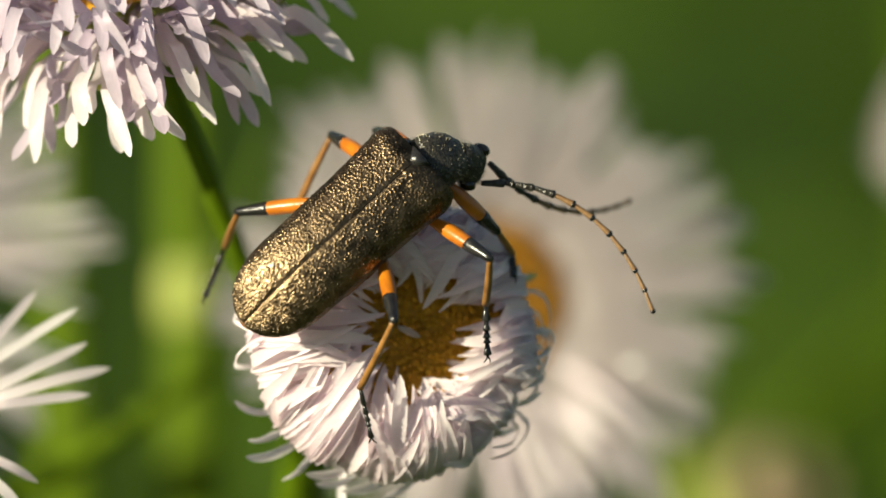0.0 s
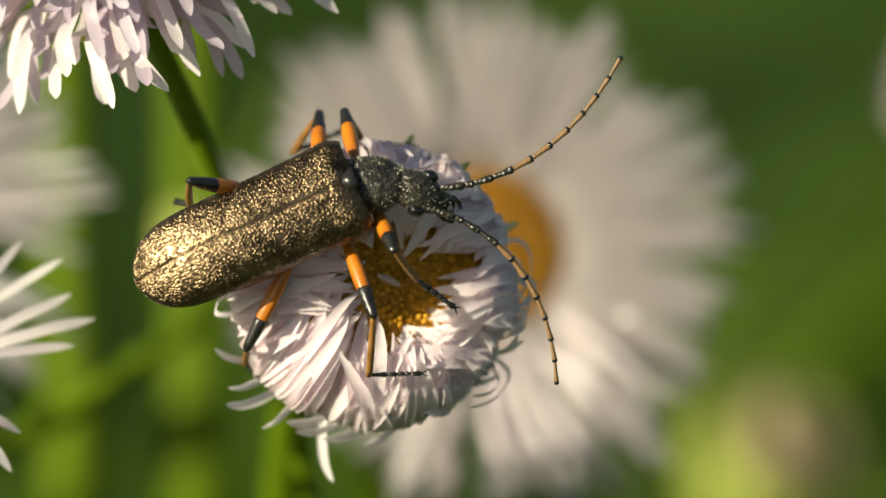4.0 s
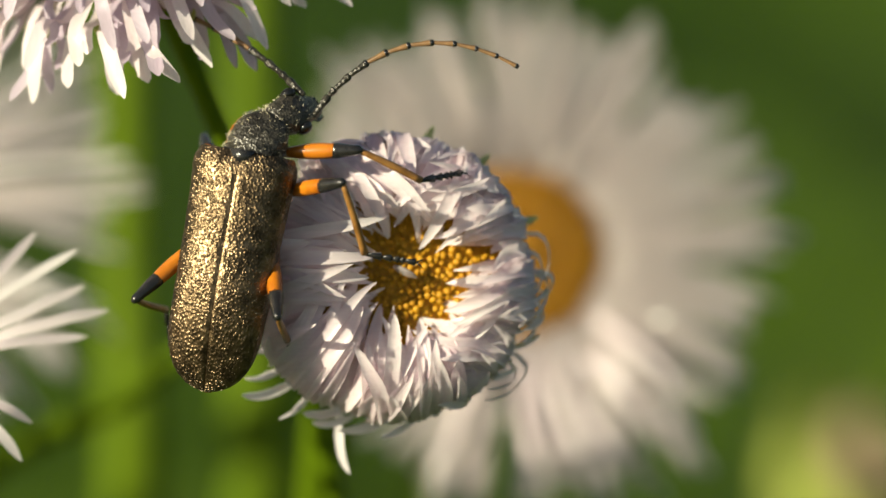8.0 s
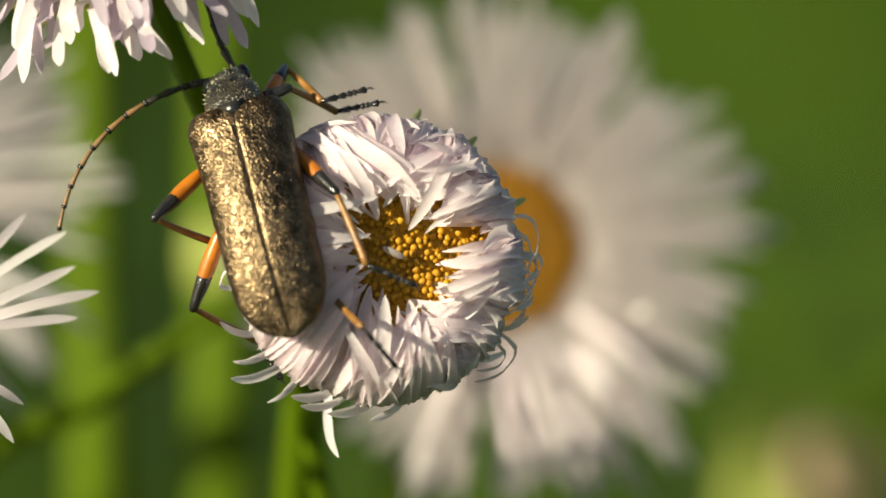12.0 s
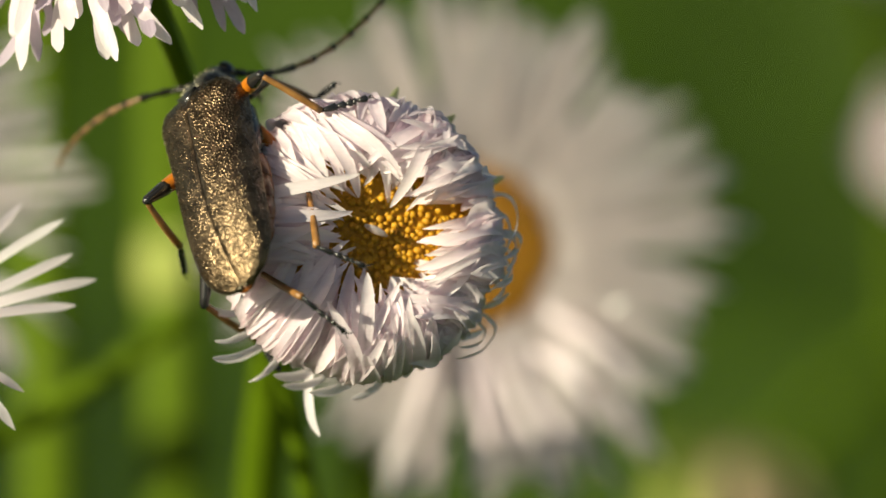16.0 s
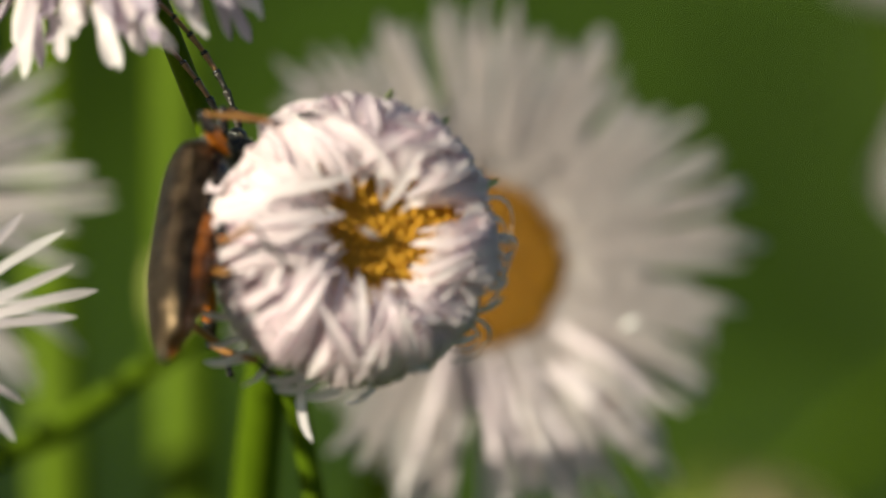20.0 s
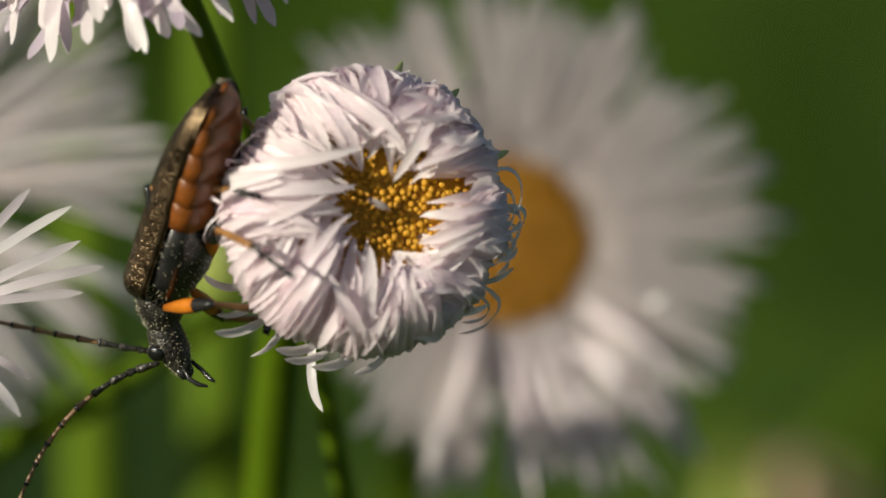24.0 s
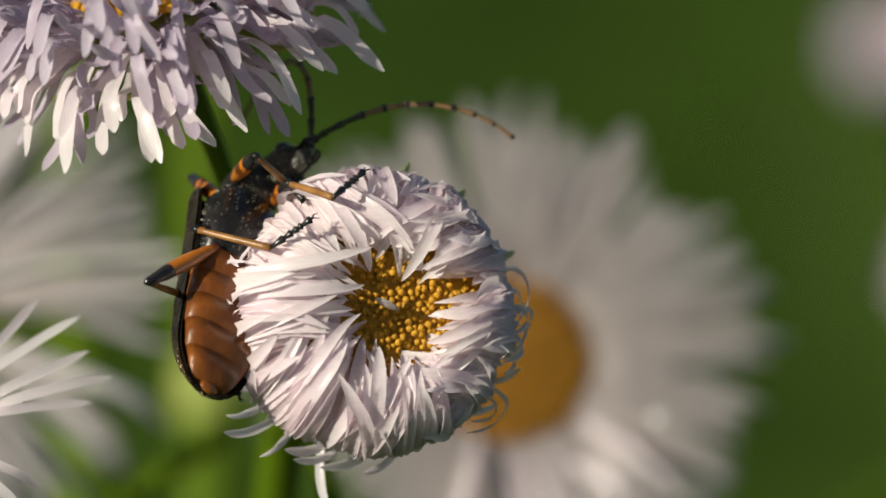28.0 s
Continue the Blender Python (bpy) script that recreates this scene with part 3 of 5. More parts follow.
def closed_rays(th, head, rnd):
    """The petals of the half-closed head, combed inwards tuft by tuft; those underneath are joined."""
    shown = 0
    for tuft, comb in zip(TUFTS, (-0.5, 0.6, -0.5, -0.4, 0.5, -0.5, -0.6, 0.4)):
        n = tuft[6]
        for k in range(n):
            line = tuft_line(tuft, (k + rnd.uniform(0, 1)) / n, rnd)
            if shown < 260 and k % 5:
                shown += 1
                piece("ray_petal", swept_petal(line, rnd.uniform(0.34, 0.56), PETAL, rnd, rnd.choice((0.58, 0.66, 0.73, 0.79, 0.86, 0.92, 0.97, 1.0)), rnd.choice((0.18, 0.24, 0.30)), 13, None, rnd.choice((-0.2, 0.0, 0.1, 0.2, 0.35, 0.55, 0.8)), comb + rnd.gauss(0, 0.62)), th, "", head)
    verts, faces = [], []
    for tuft in TUFTS:
        for k in range(42):
            me = swept_petal(tuft_line(tuft, rnd.random() * 1.06 - 0.03, rnd, rnd.uniform(0.88, 0.96)), rnd.uniform(0.36, 0.52), PETAL_FINE, rnd, rnd.uniform(0.55, 0.97), 0.45, 10, None, rnd.uniform(0, 0.3), rnd.gauss(0, 0.3))
            first = len(verts)
            verts.extend(v.co.copy() for v in me.vertices)
            faces.extend([first + i for i in p.vertices] for p in me.polygons)
            bpy.data.meshes.remove(me)
    ob = leaves_object("petal_tuft", verts, faces, PETAL_FINE, th)
    ob.matrix_basis = head
    tagged(ob, "dense tuft of fine curled petals", kind="stuff")
    # fine hoops that stand off the rim
    for k in range(15):
        a, turn = (rnd.uniform(-38, 22), rnd.uniform(-34, -12)) if k < 11 else (rnd.uniform(150, 200), rnd.uniform(-20, 26))
        pts = []
        far = rnd.uniform(5.1, 5.6) if k < 11 else rnd.uniform(5.0, 5.4)
        for s, r, z in ((0, 2.6, -0.7), (0.1, 4.4, -0.6), (0.35, far, 0.3), (0.65, far * 1.01, 1.2), (0.85, far * 0.95, 1.9), (1.0, far * 0.87, 2.1)):
            b = radians(a + turn * s * s)
            pts.append((-0.3 + r * math.cos(b), r * math.sin(b), z))
        piece("ray_petal", swept_petal(pts, rnd.uniform(0.13, 0.22), PETAL, rnd, rnd.uniform(0.8, 1.0), 0.2, 14), th, "", head)
    # rays that stick out below and beside the head: angle, reach, height of the tip, sideways bend, width
    for a, reach, z, bend, width in STRAYS:
        pts = []
        for s, r, h in ((0, 2.5, -0.8), (0.25, 3.9, -1.0), (0.55, 3.9 + 0.45 * (reach - 3.9), -0.7 + 0.3 * z), (0.8, 3.9 + 0.78 * (reach - 3.9), -0.6 + 0.65 * z), (1.0, reach, -0.5 + z)):
            b = radians(a + bend * s * s)
            pts.append((-0.3 + r * math.cos(b), r * math.sin(b), h))
        piece("ray_petal", swept_petal(pts, width, PETAL, rnd, 1.0, 0.22, 11, (-0.3, 0, -2)), th, "", head)
    # pale tips of bracts behind the upper rim
    mesh = swept_petal([(3.0, 0, -1.2), (4.2, 0, -1.0), (4.9, 0, -0.3), (5.35, 0, 0.3)], 0.34, BRACT_TIP, rnd, 1.0, 0.4, 8, (0, 0, -2))
    for a in (73, 50, 21):
        piece("bract_tip", mesh, th, "pale yellow-green tip of a bract", head @ Matrix.Rotation(radians(a), 4, "Z"))


STRAYS = ((-112, 6.6, -0.3, 10, 0.34), (-124, 5.9, 0.2, -6, 0.34), (-132, 6.2, 0.5, -12, 0.32), (-140, 5.8, 0.6, -8, 0.30), (-148, 5.6, 0.8, -14, 0.30),
          (-36, 5.5, 1.5, 14, 0.40), (-52, 5.4, 0.6, 16, 0.26), (-70, 5.3, 0.4, -24, 0.40), (-84, 5.3, 0.5, -26, 0.42), (-98, 5.4, 0.5, -22, 0.40), (-105, 5.3, 0.8, -20, 0.36))


def joined_rays(parent, head, kind, count, width, material, rnd, tilt):
    """More rays of the same sort, too many and too close to pick apart, as one mesh."""
    meshes = [ray_mesh(kind, rnd, width, material) for _ in range(12)]
    verts, faces = [], []
    for k in range(count):
        me = meshes[rnd.randrange(12)]
        m = Matrix.Rotation(rnd.uniform(0, 2 * math.pi), 4, "Z") @ Matrix.Rotation(radians(rnd.uniform(-tilt, tilt)), 4, "Y") @ Matrix.Rotation(radians(rnd.uniform(-tilt, tilt)), 4, "X") @ Matrix.Scale(rnd.uniform(0.88, 1.03), 4)
        first = len(verts)
        verts.extend(m @ v.co for v in me.vertices)
        faces.extend([first + i for i in p.vertices] for p in me.polygons)
    ob = leaves_object("petal_tuft", verts, faces, material, parent)
    ob.matrix_basis = head
    tagged(ob, "dense tuft of fine petals", kind="stuff")


def flower(label, place, normal, foot, seed, sorts, disc, cup, stem=0.75, spin=0.0, size=1.0, bend=0.02, tuft=(), shift=0.0):
    """A fleabane: head at place facing normal, its stem rooted at foot. sorts: (kind, count, width, material, arc, tilt)."""
    rnd = random.Random(seed)
    foot = Vector(foot)
    th = thing("fleabane_flower", label, "flower", Matrix.Translation(foot), "fleabane flowers")
    head = facing(Vector(place) - foot, normal, spin) @ Matrix.Scale(size, 4)
    disc_part(th, head @ Matrix.Translation((shift * MM, 0, disc[2] * MM)), disc[0], disc[1], disc[3], rnd, *disc[4:])
    involucre_part(th, head @ Matrix.Translation((0, 0, -0.4 * MM)), cup[0], cup[1], rnd)
    stem_part(th, head @ Vector((0, 0, -(cup[1] + 0.2) * MM)), Vector(normal), (0, 0, -0.002), stem, rnd, bend)
    for kind, count, width, material, tilt in tuft:
        joined_rays(th, head, kind, count, width, material, rnd, tilt)
    for kind, count, width, material, arc, tilt in sorts:
        if kind == "closed":
            closed_rays(th, head, rnd)
            continue
        if kind == "fan":
            fan_rays(th, head, tilt, count, width, material, rnd)
            continue
        rays(th, head, kind, count, width, material, rnd, arc=arc, tilt=tilt)
    return th


def spreading_bracts(parent, place, normal):
    """Pale green pointed bracts that spread from the cup under the petals."""
    rnd = random.Random(19)
    head = facing(Vector(place) - parent.matrix_basis.translation, normal)
    for k in range(22):
        reach = rnd.uniform(5.2, 6.6)
        line = [(2.9, 0, -1.3), (0.62 * reach, rnd.gauss(0, 0.1), -1.5), (0.85 * reach, rnd.gauss(0, 0.2), -1.5), (reach, rnd.gauss(0, 0.3), -1.2 + rnd.gauss(0, 0.3))]
        me = swept_petal(line, rnd.uniform(0.6, 0.95), BRACT, rnd, 1.0, 0.45, 9, (0, 0, -4))
        piece("bract", me, parent, "pale green pointed bract", head @ Matrix.Rotation(radians(360 * (k + rnd.uniform(-0.3, 0.3)) / 22), 4, "Z"))


def single_rays(parent, place, normal, material, spread):
    """A few long rays one by one: angle, reach and width."""
    rnd = random.Random(5)
    head = facing(Vector(place) - parent.matrix_basis.translation, normal)
    for a, reach, width in spread:
        line = [(2.6, -0.1), (0.45 * reach, 0.5), (0.75 * reach, 0.7 + rnd.uniform(-0.2, 0.2)), (reach, 0.5 + rnd.uniform(-0.3, 0.5))]
        me = petal_mesh("ray_petal", line, width, material, rnd, rnd.uniform(-0.5, 0.5), 0.2, 11, 0.22, 0.2)
        piece("ray_petal", me, parent, "", head @ Matrix.Rotation(radians(a), 4, "Z"))


FULL = (0, 360)
front_flower = flower("half-closed pale lilac fleabane with curled petals, a beetle on it", (-0.00164, -0.00031, 0.49903), (0.1289, -0.9335, 0.3346), (0.00235, 0.01969, 0.0), 11,
                      [("closed", 0, 0, PETAL, FULL, 0)], (3.3, 0.85, 0.75, 560, 0.15), (3.4, 2.6), size=0.96, shift=0.45)
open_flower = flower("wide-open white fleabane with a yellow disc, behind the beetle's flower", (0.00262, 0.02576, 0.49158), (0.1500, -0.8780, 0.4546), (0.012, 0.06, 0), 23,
       # half the lower lifted rays take the lighter petal, sunlight put into their colour
       [("fan", 13, 0.42, PETAL_WHITE, FULL, 20), ("open", 9, 0.30, PETAL_WHITE, (104, 150), 5), ("lifted", 14, 0.34, PETAL_WHITE, (236, 328), 7), ("lifted", 16, 0.34, PETAL, (240, 322), 7)], (3.15, 0.62, -0.10, 620, 0.14, DISC_DARK), (3.2, 2.6), size=0.93, tuft=[("short", 160, 0.8, PETAL_WHITE, 1.2)])
lilac_flower = flower("lilac fleabane with spreading drooping petals on a green cup", (-0.01016, 0.00536, 0.51003), (-0.2815, -0.2836, 0.9167), (0.003, 0.06, 0), 31,
       [("droop", 90, 0.46, PETAL, FULL, 11), ("droop", 40, 0.42, PETAL_LILAC_SHADED, FULL, 12), ("upright", 130, 0.46, PETAL_LILAC_SHADED, FULL, 14), ("inner", 60, 0.42, PETAL_LILAC_SHADED, FULL, 10)], (3.0, 0.9, 0.3, 110), (3.4, 2.4), bend=0.04, stem=0.36,
       tuft=[("upright", 90, 0.42, PETAL_LILAC_SHADED, 16), ("droop", 60, 0.42, PETAL_LILAC_SHADED, 12)])
spreading_bracts(lilac_flower, (-0.01016, 0.00536, 0.51003), (-0.2815, -0.2836, 0.9167))
near_left = flower("white fleabane with narrow spreading petals beside the lilac one", (-0.01750, -0.00068, 0.49620), (0.1402, -0.7877, 0.5999), (-0.022, 0.012, 0), 47,
       [("open", 58, 0.31, PETAL, (80, 296), 12), ("upright", 10, 0.32, PETAL, (100, 270), 10)], (3.0, 0.9, 0.2, 110), (3.1, 2.4), size=0.8)
single_rays(near_left, (-0.01750, -0.00068, 0.49620), (0.1402, -0.7877, 0.5999), PETAL,
            ((38, 6.2, 0.32), (33, 6.8, 0.34), (16, 6.5, 0.34), (11, 7.0, 0.38), (7, 6.1, 0.32), (-34, 4.6, 0.32), (-40, 5.0, 0.38)))
far_left = flower("open white fleabane among green stems", (-0.02000, 0.02526, 0.49361), (0.0953, -0.8184, 0.5667), (-0.03, 0.06, 0), 53,
       [("open", 90, 0.31, PETAL_WHITE, FULL, 11), ("open", 60, 0.28, PETAL, FULL, 12)], (3.2, 1.0, 0.0, 110), (3.2, 2.4), size=1.0)
flower("small half-closed pink fleabane far back in the meadow", (0.02290, 0.07392, 0.48144), (-0.1961, -0.5643, 0.8020), (0.08, 0.13, 0), 59,
       [("curled", 90, 0.8, PETAL, FULL, 10), ("inner", 60, 0.7, PETAL, FULL, 10)], (2.2, 0.8, 0.0, 60), (3.1, 2.4), size=0.6)
flower("pink fleabane with curled petals high among the leaves", (0.02150, 0.09290, 0.48530), (-0.1907, -0.6688, 0.7186), (0.09, 0.16, 0), 61,
       [("curled", 90, 0.8, PETAL_LILAC_SHADED, FULL, 10), ("inner", 60, 0.7, PETAL_LILAC_SHADED, FULL, 10)], (2.2, 0.8, 0.0, 60), (3.1, 2.4), size=0.44)


def fallen_floret(parent, place, normal):
    """A pale withered floret that lies on the disc."""
    bm = bmesh.new()
    tube(bm, [Vector((x * MM, 0, z * MM)) for x, z in ((-0.42, 0.02), (-0.25, 0.05), (0.0, 0.06), (0.25, 0.03), (0.42, -0.02))], [r * MM for r in (0.05, 0.13, 0.16, 0.12, 0.03)], 8, 0.5)
    part("withered_floret", bm, PETAL_WHITE, parent, "pale withered floret on the disc", facing(Vector(place) - parent.matrix_basis.translation, normal, -0.5))


fallen_floret(front_flower, (-0.00126, -0.00238, 0.49996), (0.1289, -0.9335, 0.3346))


def glint_lump(parent, place, size):
    """A small white lump added to an open flower for a bright glint."""
    bm = blob(bmesh.new(), (0, 0, 0), (size * MM, 0.30 * size * MM, 0.16 * size * MM), 10, 7)
    for v in bm.verts:
        v.co += Vector((0, 0.25 * v.co.x * v.co.x / (size * MM), 0)) + v.co * 0.3 * noise.noise(v.co / MM * 4)
    part("petal_tip", bm, GLINT_WHITE, parent, "small white lump added as a glint on a petal", facing(Vector(place) - parent.matrix_basis.translation, SUN, 0.6))


glint_lump(open_flower, (0.00858, 0.02262, 0.49449), 0.34)
glint_lump(open_flower, (0.00737, 0.02110, 0.49072), 0.42)


def brown_speck(parent, place, normal):
    """A withered crumb on a petal."""
    bm = blob(bmesh.new(), (0, 0, 0), (0.26 * MM, 0.13 * MM, 0.08 * MM), 10, 7)
    for v in bm.verts:
        v.co += v.co * 0.5 * noise.noise(v.co / MM * 7)
    part("crumb", bm, BELLY, parent, "small brown withered crumb on a petal", facing(Vector(place) - parent.matrix_basis.translation, normal, 0.2))


brown_speck(open_flower, (0.00691, 0.02326, 0.48753), (0.15, -0.878, 0.4546))


def bud(place, normal, foot):
    rnd = random.Random(71)
    foot = Vector(foot)
    th = thing("fleabane_bud", "round yellow-green fleabane bud with a beige tuft", "flower bud", Matrix.Translation(foot))
    head = facing(Vector(place) - foot, normal)
    involucre_part(th, head, 3.1, 3.2, rnd, 44)
    rays(th, head @ Matrix.Translation((0, 0, 0.4 * MM)) @ Matrix.Scale(0.52, 4), "inner", 60, 0.8, BEIGE, rnd)
    stem_part(th, head @ Vector((0, 0, -3.1 * MM)), Vector(normal), (0, 0, -0.002), 0.7, rnd)


bud((0.01540, 0.07367, 0.46784), (0.5200, -0.3000, 0.8000), (0.02, 0.12, 0))


# ---- stems and leaves close behind ----
def plain_stem(label, pts, radius, foot, leaves=(), seed=3, nodes=()):
    """A stalk through pts down to the ground. leaves: (share of the way down, reach right, up, back and half width in millimetres). nodes: (share of the way down, swelling)."""
    rnd = random.Random(seed)
    foot = Vector(foot)
    th = thing("plant_stem", label, "stem", Matrix.Translation(foot), "stems behind the flowers")
    line = spline([Vector(p) - foot for p in pts] + [Vector((0, 0, -0.002))], 40)
    bm = bmesh.new()
    tube(bm, line, [radius * MM * (0.85 + 0.5 * i / 39) for i in range(40)], 12)
    part("stalk", bm, GREEN, th)
    for at, swell in nodes:
        k = int(at * 39)
        p, down = line[k], (line[k + 1] - line[k]).normalized()
        bm = bmesh.new()
        r = radius * MM
        tube(bm, [p + down * r * q for q in (-2.2, -1.2, -0.4, 0.3, 1.0, 1.8)], [r * q * swell for q in (0.8, 0.95, 1.1, 1.12, 1.0, 0.8)], 12)
        part("node", bm, BRACT, th, "pale green swollen joint of the stalk")
        bm = bmesh.new()
        way = Vector((0.55, -0.2, 0.8)).normalized()
        tube(bm, spline([p, p + way * 2.2 * r, p + way * 4 * r + Vector((0, 0, 0.9 * r)), p + way * 5.5 * r + Vector((0, 0, 2.2 * r))], 10), [r * (0.5 - 0.035 * q) for q in range(10)], 8)
        part("side_shoot", bm, STALK_LEAF, th, "short green side shoot")
    for at, x, z, y, w in leaves:
        p = line[int(at * 39)]
        verts, faces = [], []
        tip = p + Vector((x, y, z)) * MM
        side = (tip - p).cross(Vector((rnd.uniform(-0.3, 0.3), -1, 0.4))).normalized()
        leaf_faces(verts, faces, p, tip, 0.15 * abs(x) * MM, w * MM, side, 8)
        tagged(leaves_object("leaf", verts, faces, STALK_LEAF, th), "narrow pointed green leaf")
    return th


plain_stem("pale green stalk rising behind the flowers", [(-0.00635, 0.05322, 0.50197), (-0.00636, 0.04841, 0.48722), (-0.00627, 0.04481, 0.47614)], 0.95, (-0.006, 0.055, 0), nodes=((0.42, 1.1),))
plain_stem("bright green broad stalk behind the flowers", [(-0.01083, 0.05453, 0.49955), (-0.01080, 0.04971, 0.48476), (-0.01056, 0.04669, 0.47551)], 0.85, (-0.016, 0.06, 0), (), 4)
plain_stem("dark green stalk leaning across the others", [(-0.00682, 0.02594, 0.48923), (-0.01095, 0.02411, 0.48686), (-0.01659, 0.02188, 0.48324)], 0.45, (-0.05, 0.02, 0))
plain_stem("yellow-green leafy stalk leaning behind the bud", [(0.02591, 0.10483, 0.46653), (0.02000, 0.10174, 0.46357), (0.01598, 0.09795, 0.45845)], 0.6, (-0.01, 0.14, 0), ((0.12, 14, 6, 4, 2.6),), 6)


def leafy_plant(label, pts, foot, count, reach, half, seed):
    """A leafy shoot: a stalk with broad leaves in turn round it, farther back."""
    rnd = random.Random(seed)
    foot = Vector(foot)
    th = thing("leafy_plant", label, "plant", Matrix.Translation(foot), "leafy plants in the meadow")
    line = spline([Vector(p) - foot for p in pts] + [Vector((0, 0, -0.002))], 40)
    bm = bmesh.new()
    tube(bm, line, [MM * (0.8 + 1.0 * i / 39) for i in range(40)], 10)
    part("stalk", bm, GREEN, th)
    for k in range(count):
        p = line[1 + int(26 * k / count)]
        a = 2.4 * k + rnd.uniform(-0.3, 0.3)
        out = Vector((math.cos(a), math.sin(a), rnd.uniform(0.1, 0.5))) * reach * rnd.uniform(0.7, 1.1) * MM
        verts, faces = [], []
        leaf_faces(verts, faces, p, p + out, 0.25 * reach * MM, half * rnd.uniform(0.8, 1.15) * MM, Vector((-math.sin(a), math.cos(a), 0)), 8)
        tagged(leaves_object("leaf", verts, faces, STALK_LEAF, th), "broad pointed green leaf")


leafy_plant("leafy green plant behind the stalks", [(-0.019, 0.200, 0.420), (-0.0185, 0.201, 0.405)], (-0.016, 0.215, 0), 12, 19, 4.5, 12)
leafy_plant("leafy green plant low between the stalks", [(0.001, 0.240, 0.398), (0.0015, 0.241, 0.385)], (0.004, 0.25, 0), 11, 17, 4.5, 15)
leafy_plant("leafy green plant behind the bud", [(0.01726, 0.18994, 0.43734), (0.01766, 0.18530, 0.42959)], (0.03, 0.21, 0), 8, 24, 5.0, 9)


# ---- beetle ----
def elytron_point(x, v, h_less=0.0):
    """A point of the wing case's skin at length x and share v from the seam to the rim, in millimetres."""
    back = max(0.0, (-2.9 - x) / 2.3)
    ahead = max(0.0, (x - 1.55) / 0.7)
    w = (1.52 + 0.16 * max(0.0, (x + 0.6) / 2.8) ** 2 - 0.06 * max(0.0, -x / 4)) * math.sqrt(max(0.0, 1 - back ** 2.7))
    w *= 1 - 0.16 * ahead ** 2.5
    slope = max(0.0, (-1.2 - x) / 4.0)
    h = 1.06 * (1 - 0.05 * ((x + 1.2) / 3.4) ** 2 * (x > -1.2)) * (1 - 0.88 * slope ** 2.2) * (1 - 0.20 * ahead ** 2)
    a = v * radians(90)
    top = max(0.0, math.cos(a)) ** 0.80
    y = 0.016 + max(0.0, w - 0.016) * min(1.0, math.sin(a)) ** 0.96
    z = h * top + 0.02
    if v > 0.86:
        z -= (v - 0.86) / 0.14 * 0.16 * (1 - 0.8 * slope)
    z -= 0.02 * math.exp(-(v / 0.03) ** 2) * (x < 1.5)
    z += 0.10 * ahead * math.exp(-((v - 0.55) / 0.25) ** 2)
    return Vector((x, y, z))


def elytron_mesh(side):
    """A wing case: a fine skin of raised grains over a plain lining."""
    bm = bmesh.new()
    nu, nv = 340, 132
    grain = 0.094
    outer = []
    for i in range(nu + 1):
        s = i / nu
        x = 2.25 - 7.45 * (s if s < 0.7 else 0.7 + 0.3 * math.sin((s - 0.7) / 0.3 * math.pi / 2))
        x = max(x, -5.195)
        ring = []
        for k in range(nv + 1):
            v = k / nv
            p = elytron_point(x, v)
            du = elytron_point(min(2.25, x + 0.02), v) - elytron_point(max(-5.195, x - 0.02), v)
            dv = elytron_point(x, min(1, v + 0.01)) - elytron_point(x, max(0, v - 0.01))
            nm = dv.cross(du)
            nm = nm.normalized() if nm.length > 1e-9 else Vector((-1, 0, 0))
            if nm.z < -0.2:
                nm = -nm
            q = Vector((p.x, p.y * 1.15, p.z)) / grain + Vector((0, 0, 31.7 * side))
            d = noise.voronoi(q)[0]
            lump = max(0.0, 1 - 1.6 * (d[0] / max(d[1], 1e-6)) ** 2) * (0.75 + 0.25 * noise.noise(q * 0.35))
            p = p + nm * 0.037 * lump * (1 if 0.02 < v < 0.97 else 0.2)
            ring.append(bm.verts.new((p.x * MM, side * p.y * MM, p.z * MM)))
        outer.append(ring)
    def skin(a, b, c, d):
        bm.faces.new((a, b, c, d) if side < 0 else (d, c, b, a))
    for a, b in zip(outer, outer[1:]):
        for k in range(nv):
            skin(a[k], a[k + 1], b[k + 1], b[k])
    inner = []
    for i in range(25):
        x = 2.22 - 7.38 * i / 24
        inner.append([bm.verts.new((x * MM, side * max(0.016, p.y - 0.08) * MM, (p.z - 0.09) * MM)) for p in (elytron_point(x, k / 12) for k in range(13))])
    for a, b in zip(inner, inner[1:]):
        for k in range(12):
            skin(b[k], b[k + 1], a[k + 1], a[k])
    return bm


def barrel(rows, sides=20, power=0.8):
    """A body section along x from rows of (x, half width, top, bottom)."""
    bm = bmesh.new()
    rings = []
    for x, w, top, low in rows:
        ring = []
        for k in range(sides):
            a = 2 * math.pi * k / sides
            c, s = math.cos(a), math.sin(a)
            y = w * math.copysign(abs(c) ** power, c)
            z = (top + low) / 2 + (top - low) / 2 * math.copysign(abs(s) ** power, s)
            ring.append(bm.verts.new((x * MM, y * MM, z * MM)))
        rings.append(ring)
    for a, b in zip(rings, rings[1:]):
        for k in range(sides):
            j = (k + 1) % sides
            bm.faces.new((a[k], b[k], b[j], a[j]))
    bm.faces.new(rings[0])
    bm.faces.new(rings[-1][::-1])
    bmesh.ops.recalc_face_normals(bm, faces=bm.faces)
    return bm


BODY = 1.05  # the beetle's size against the lengths below
FEMUR, TIBIA, TARSUS = (2.5, 3.0, 3.2), (2.2, 2.55, 3.2), (1.5, 1.6, 1.7)
HIPS = ((2.4, 0.8, -0.7), (1.2, 1.05, -0.8), (-0.5, 1.05, -0.8))
legs, antennae, bends = [], [], []


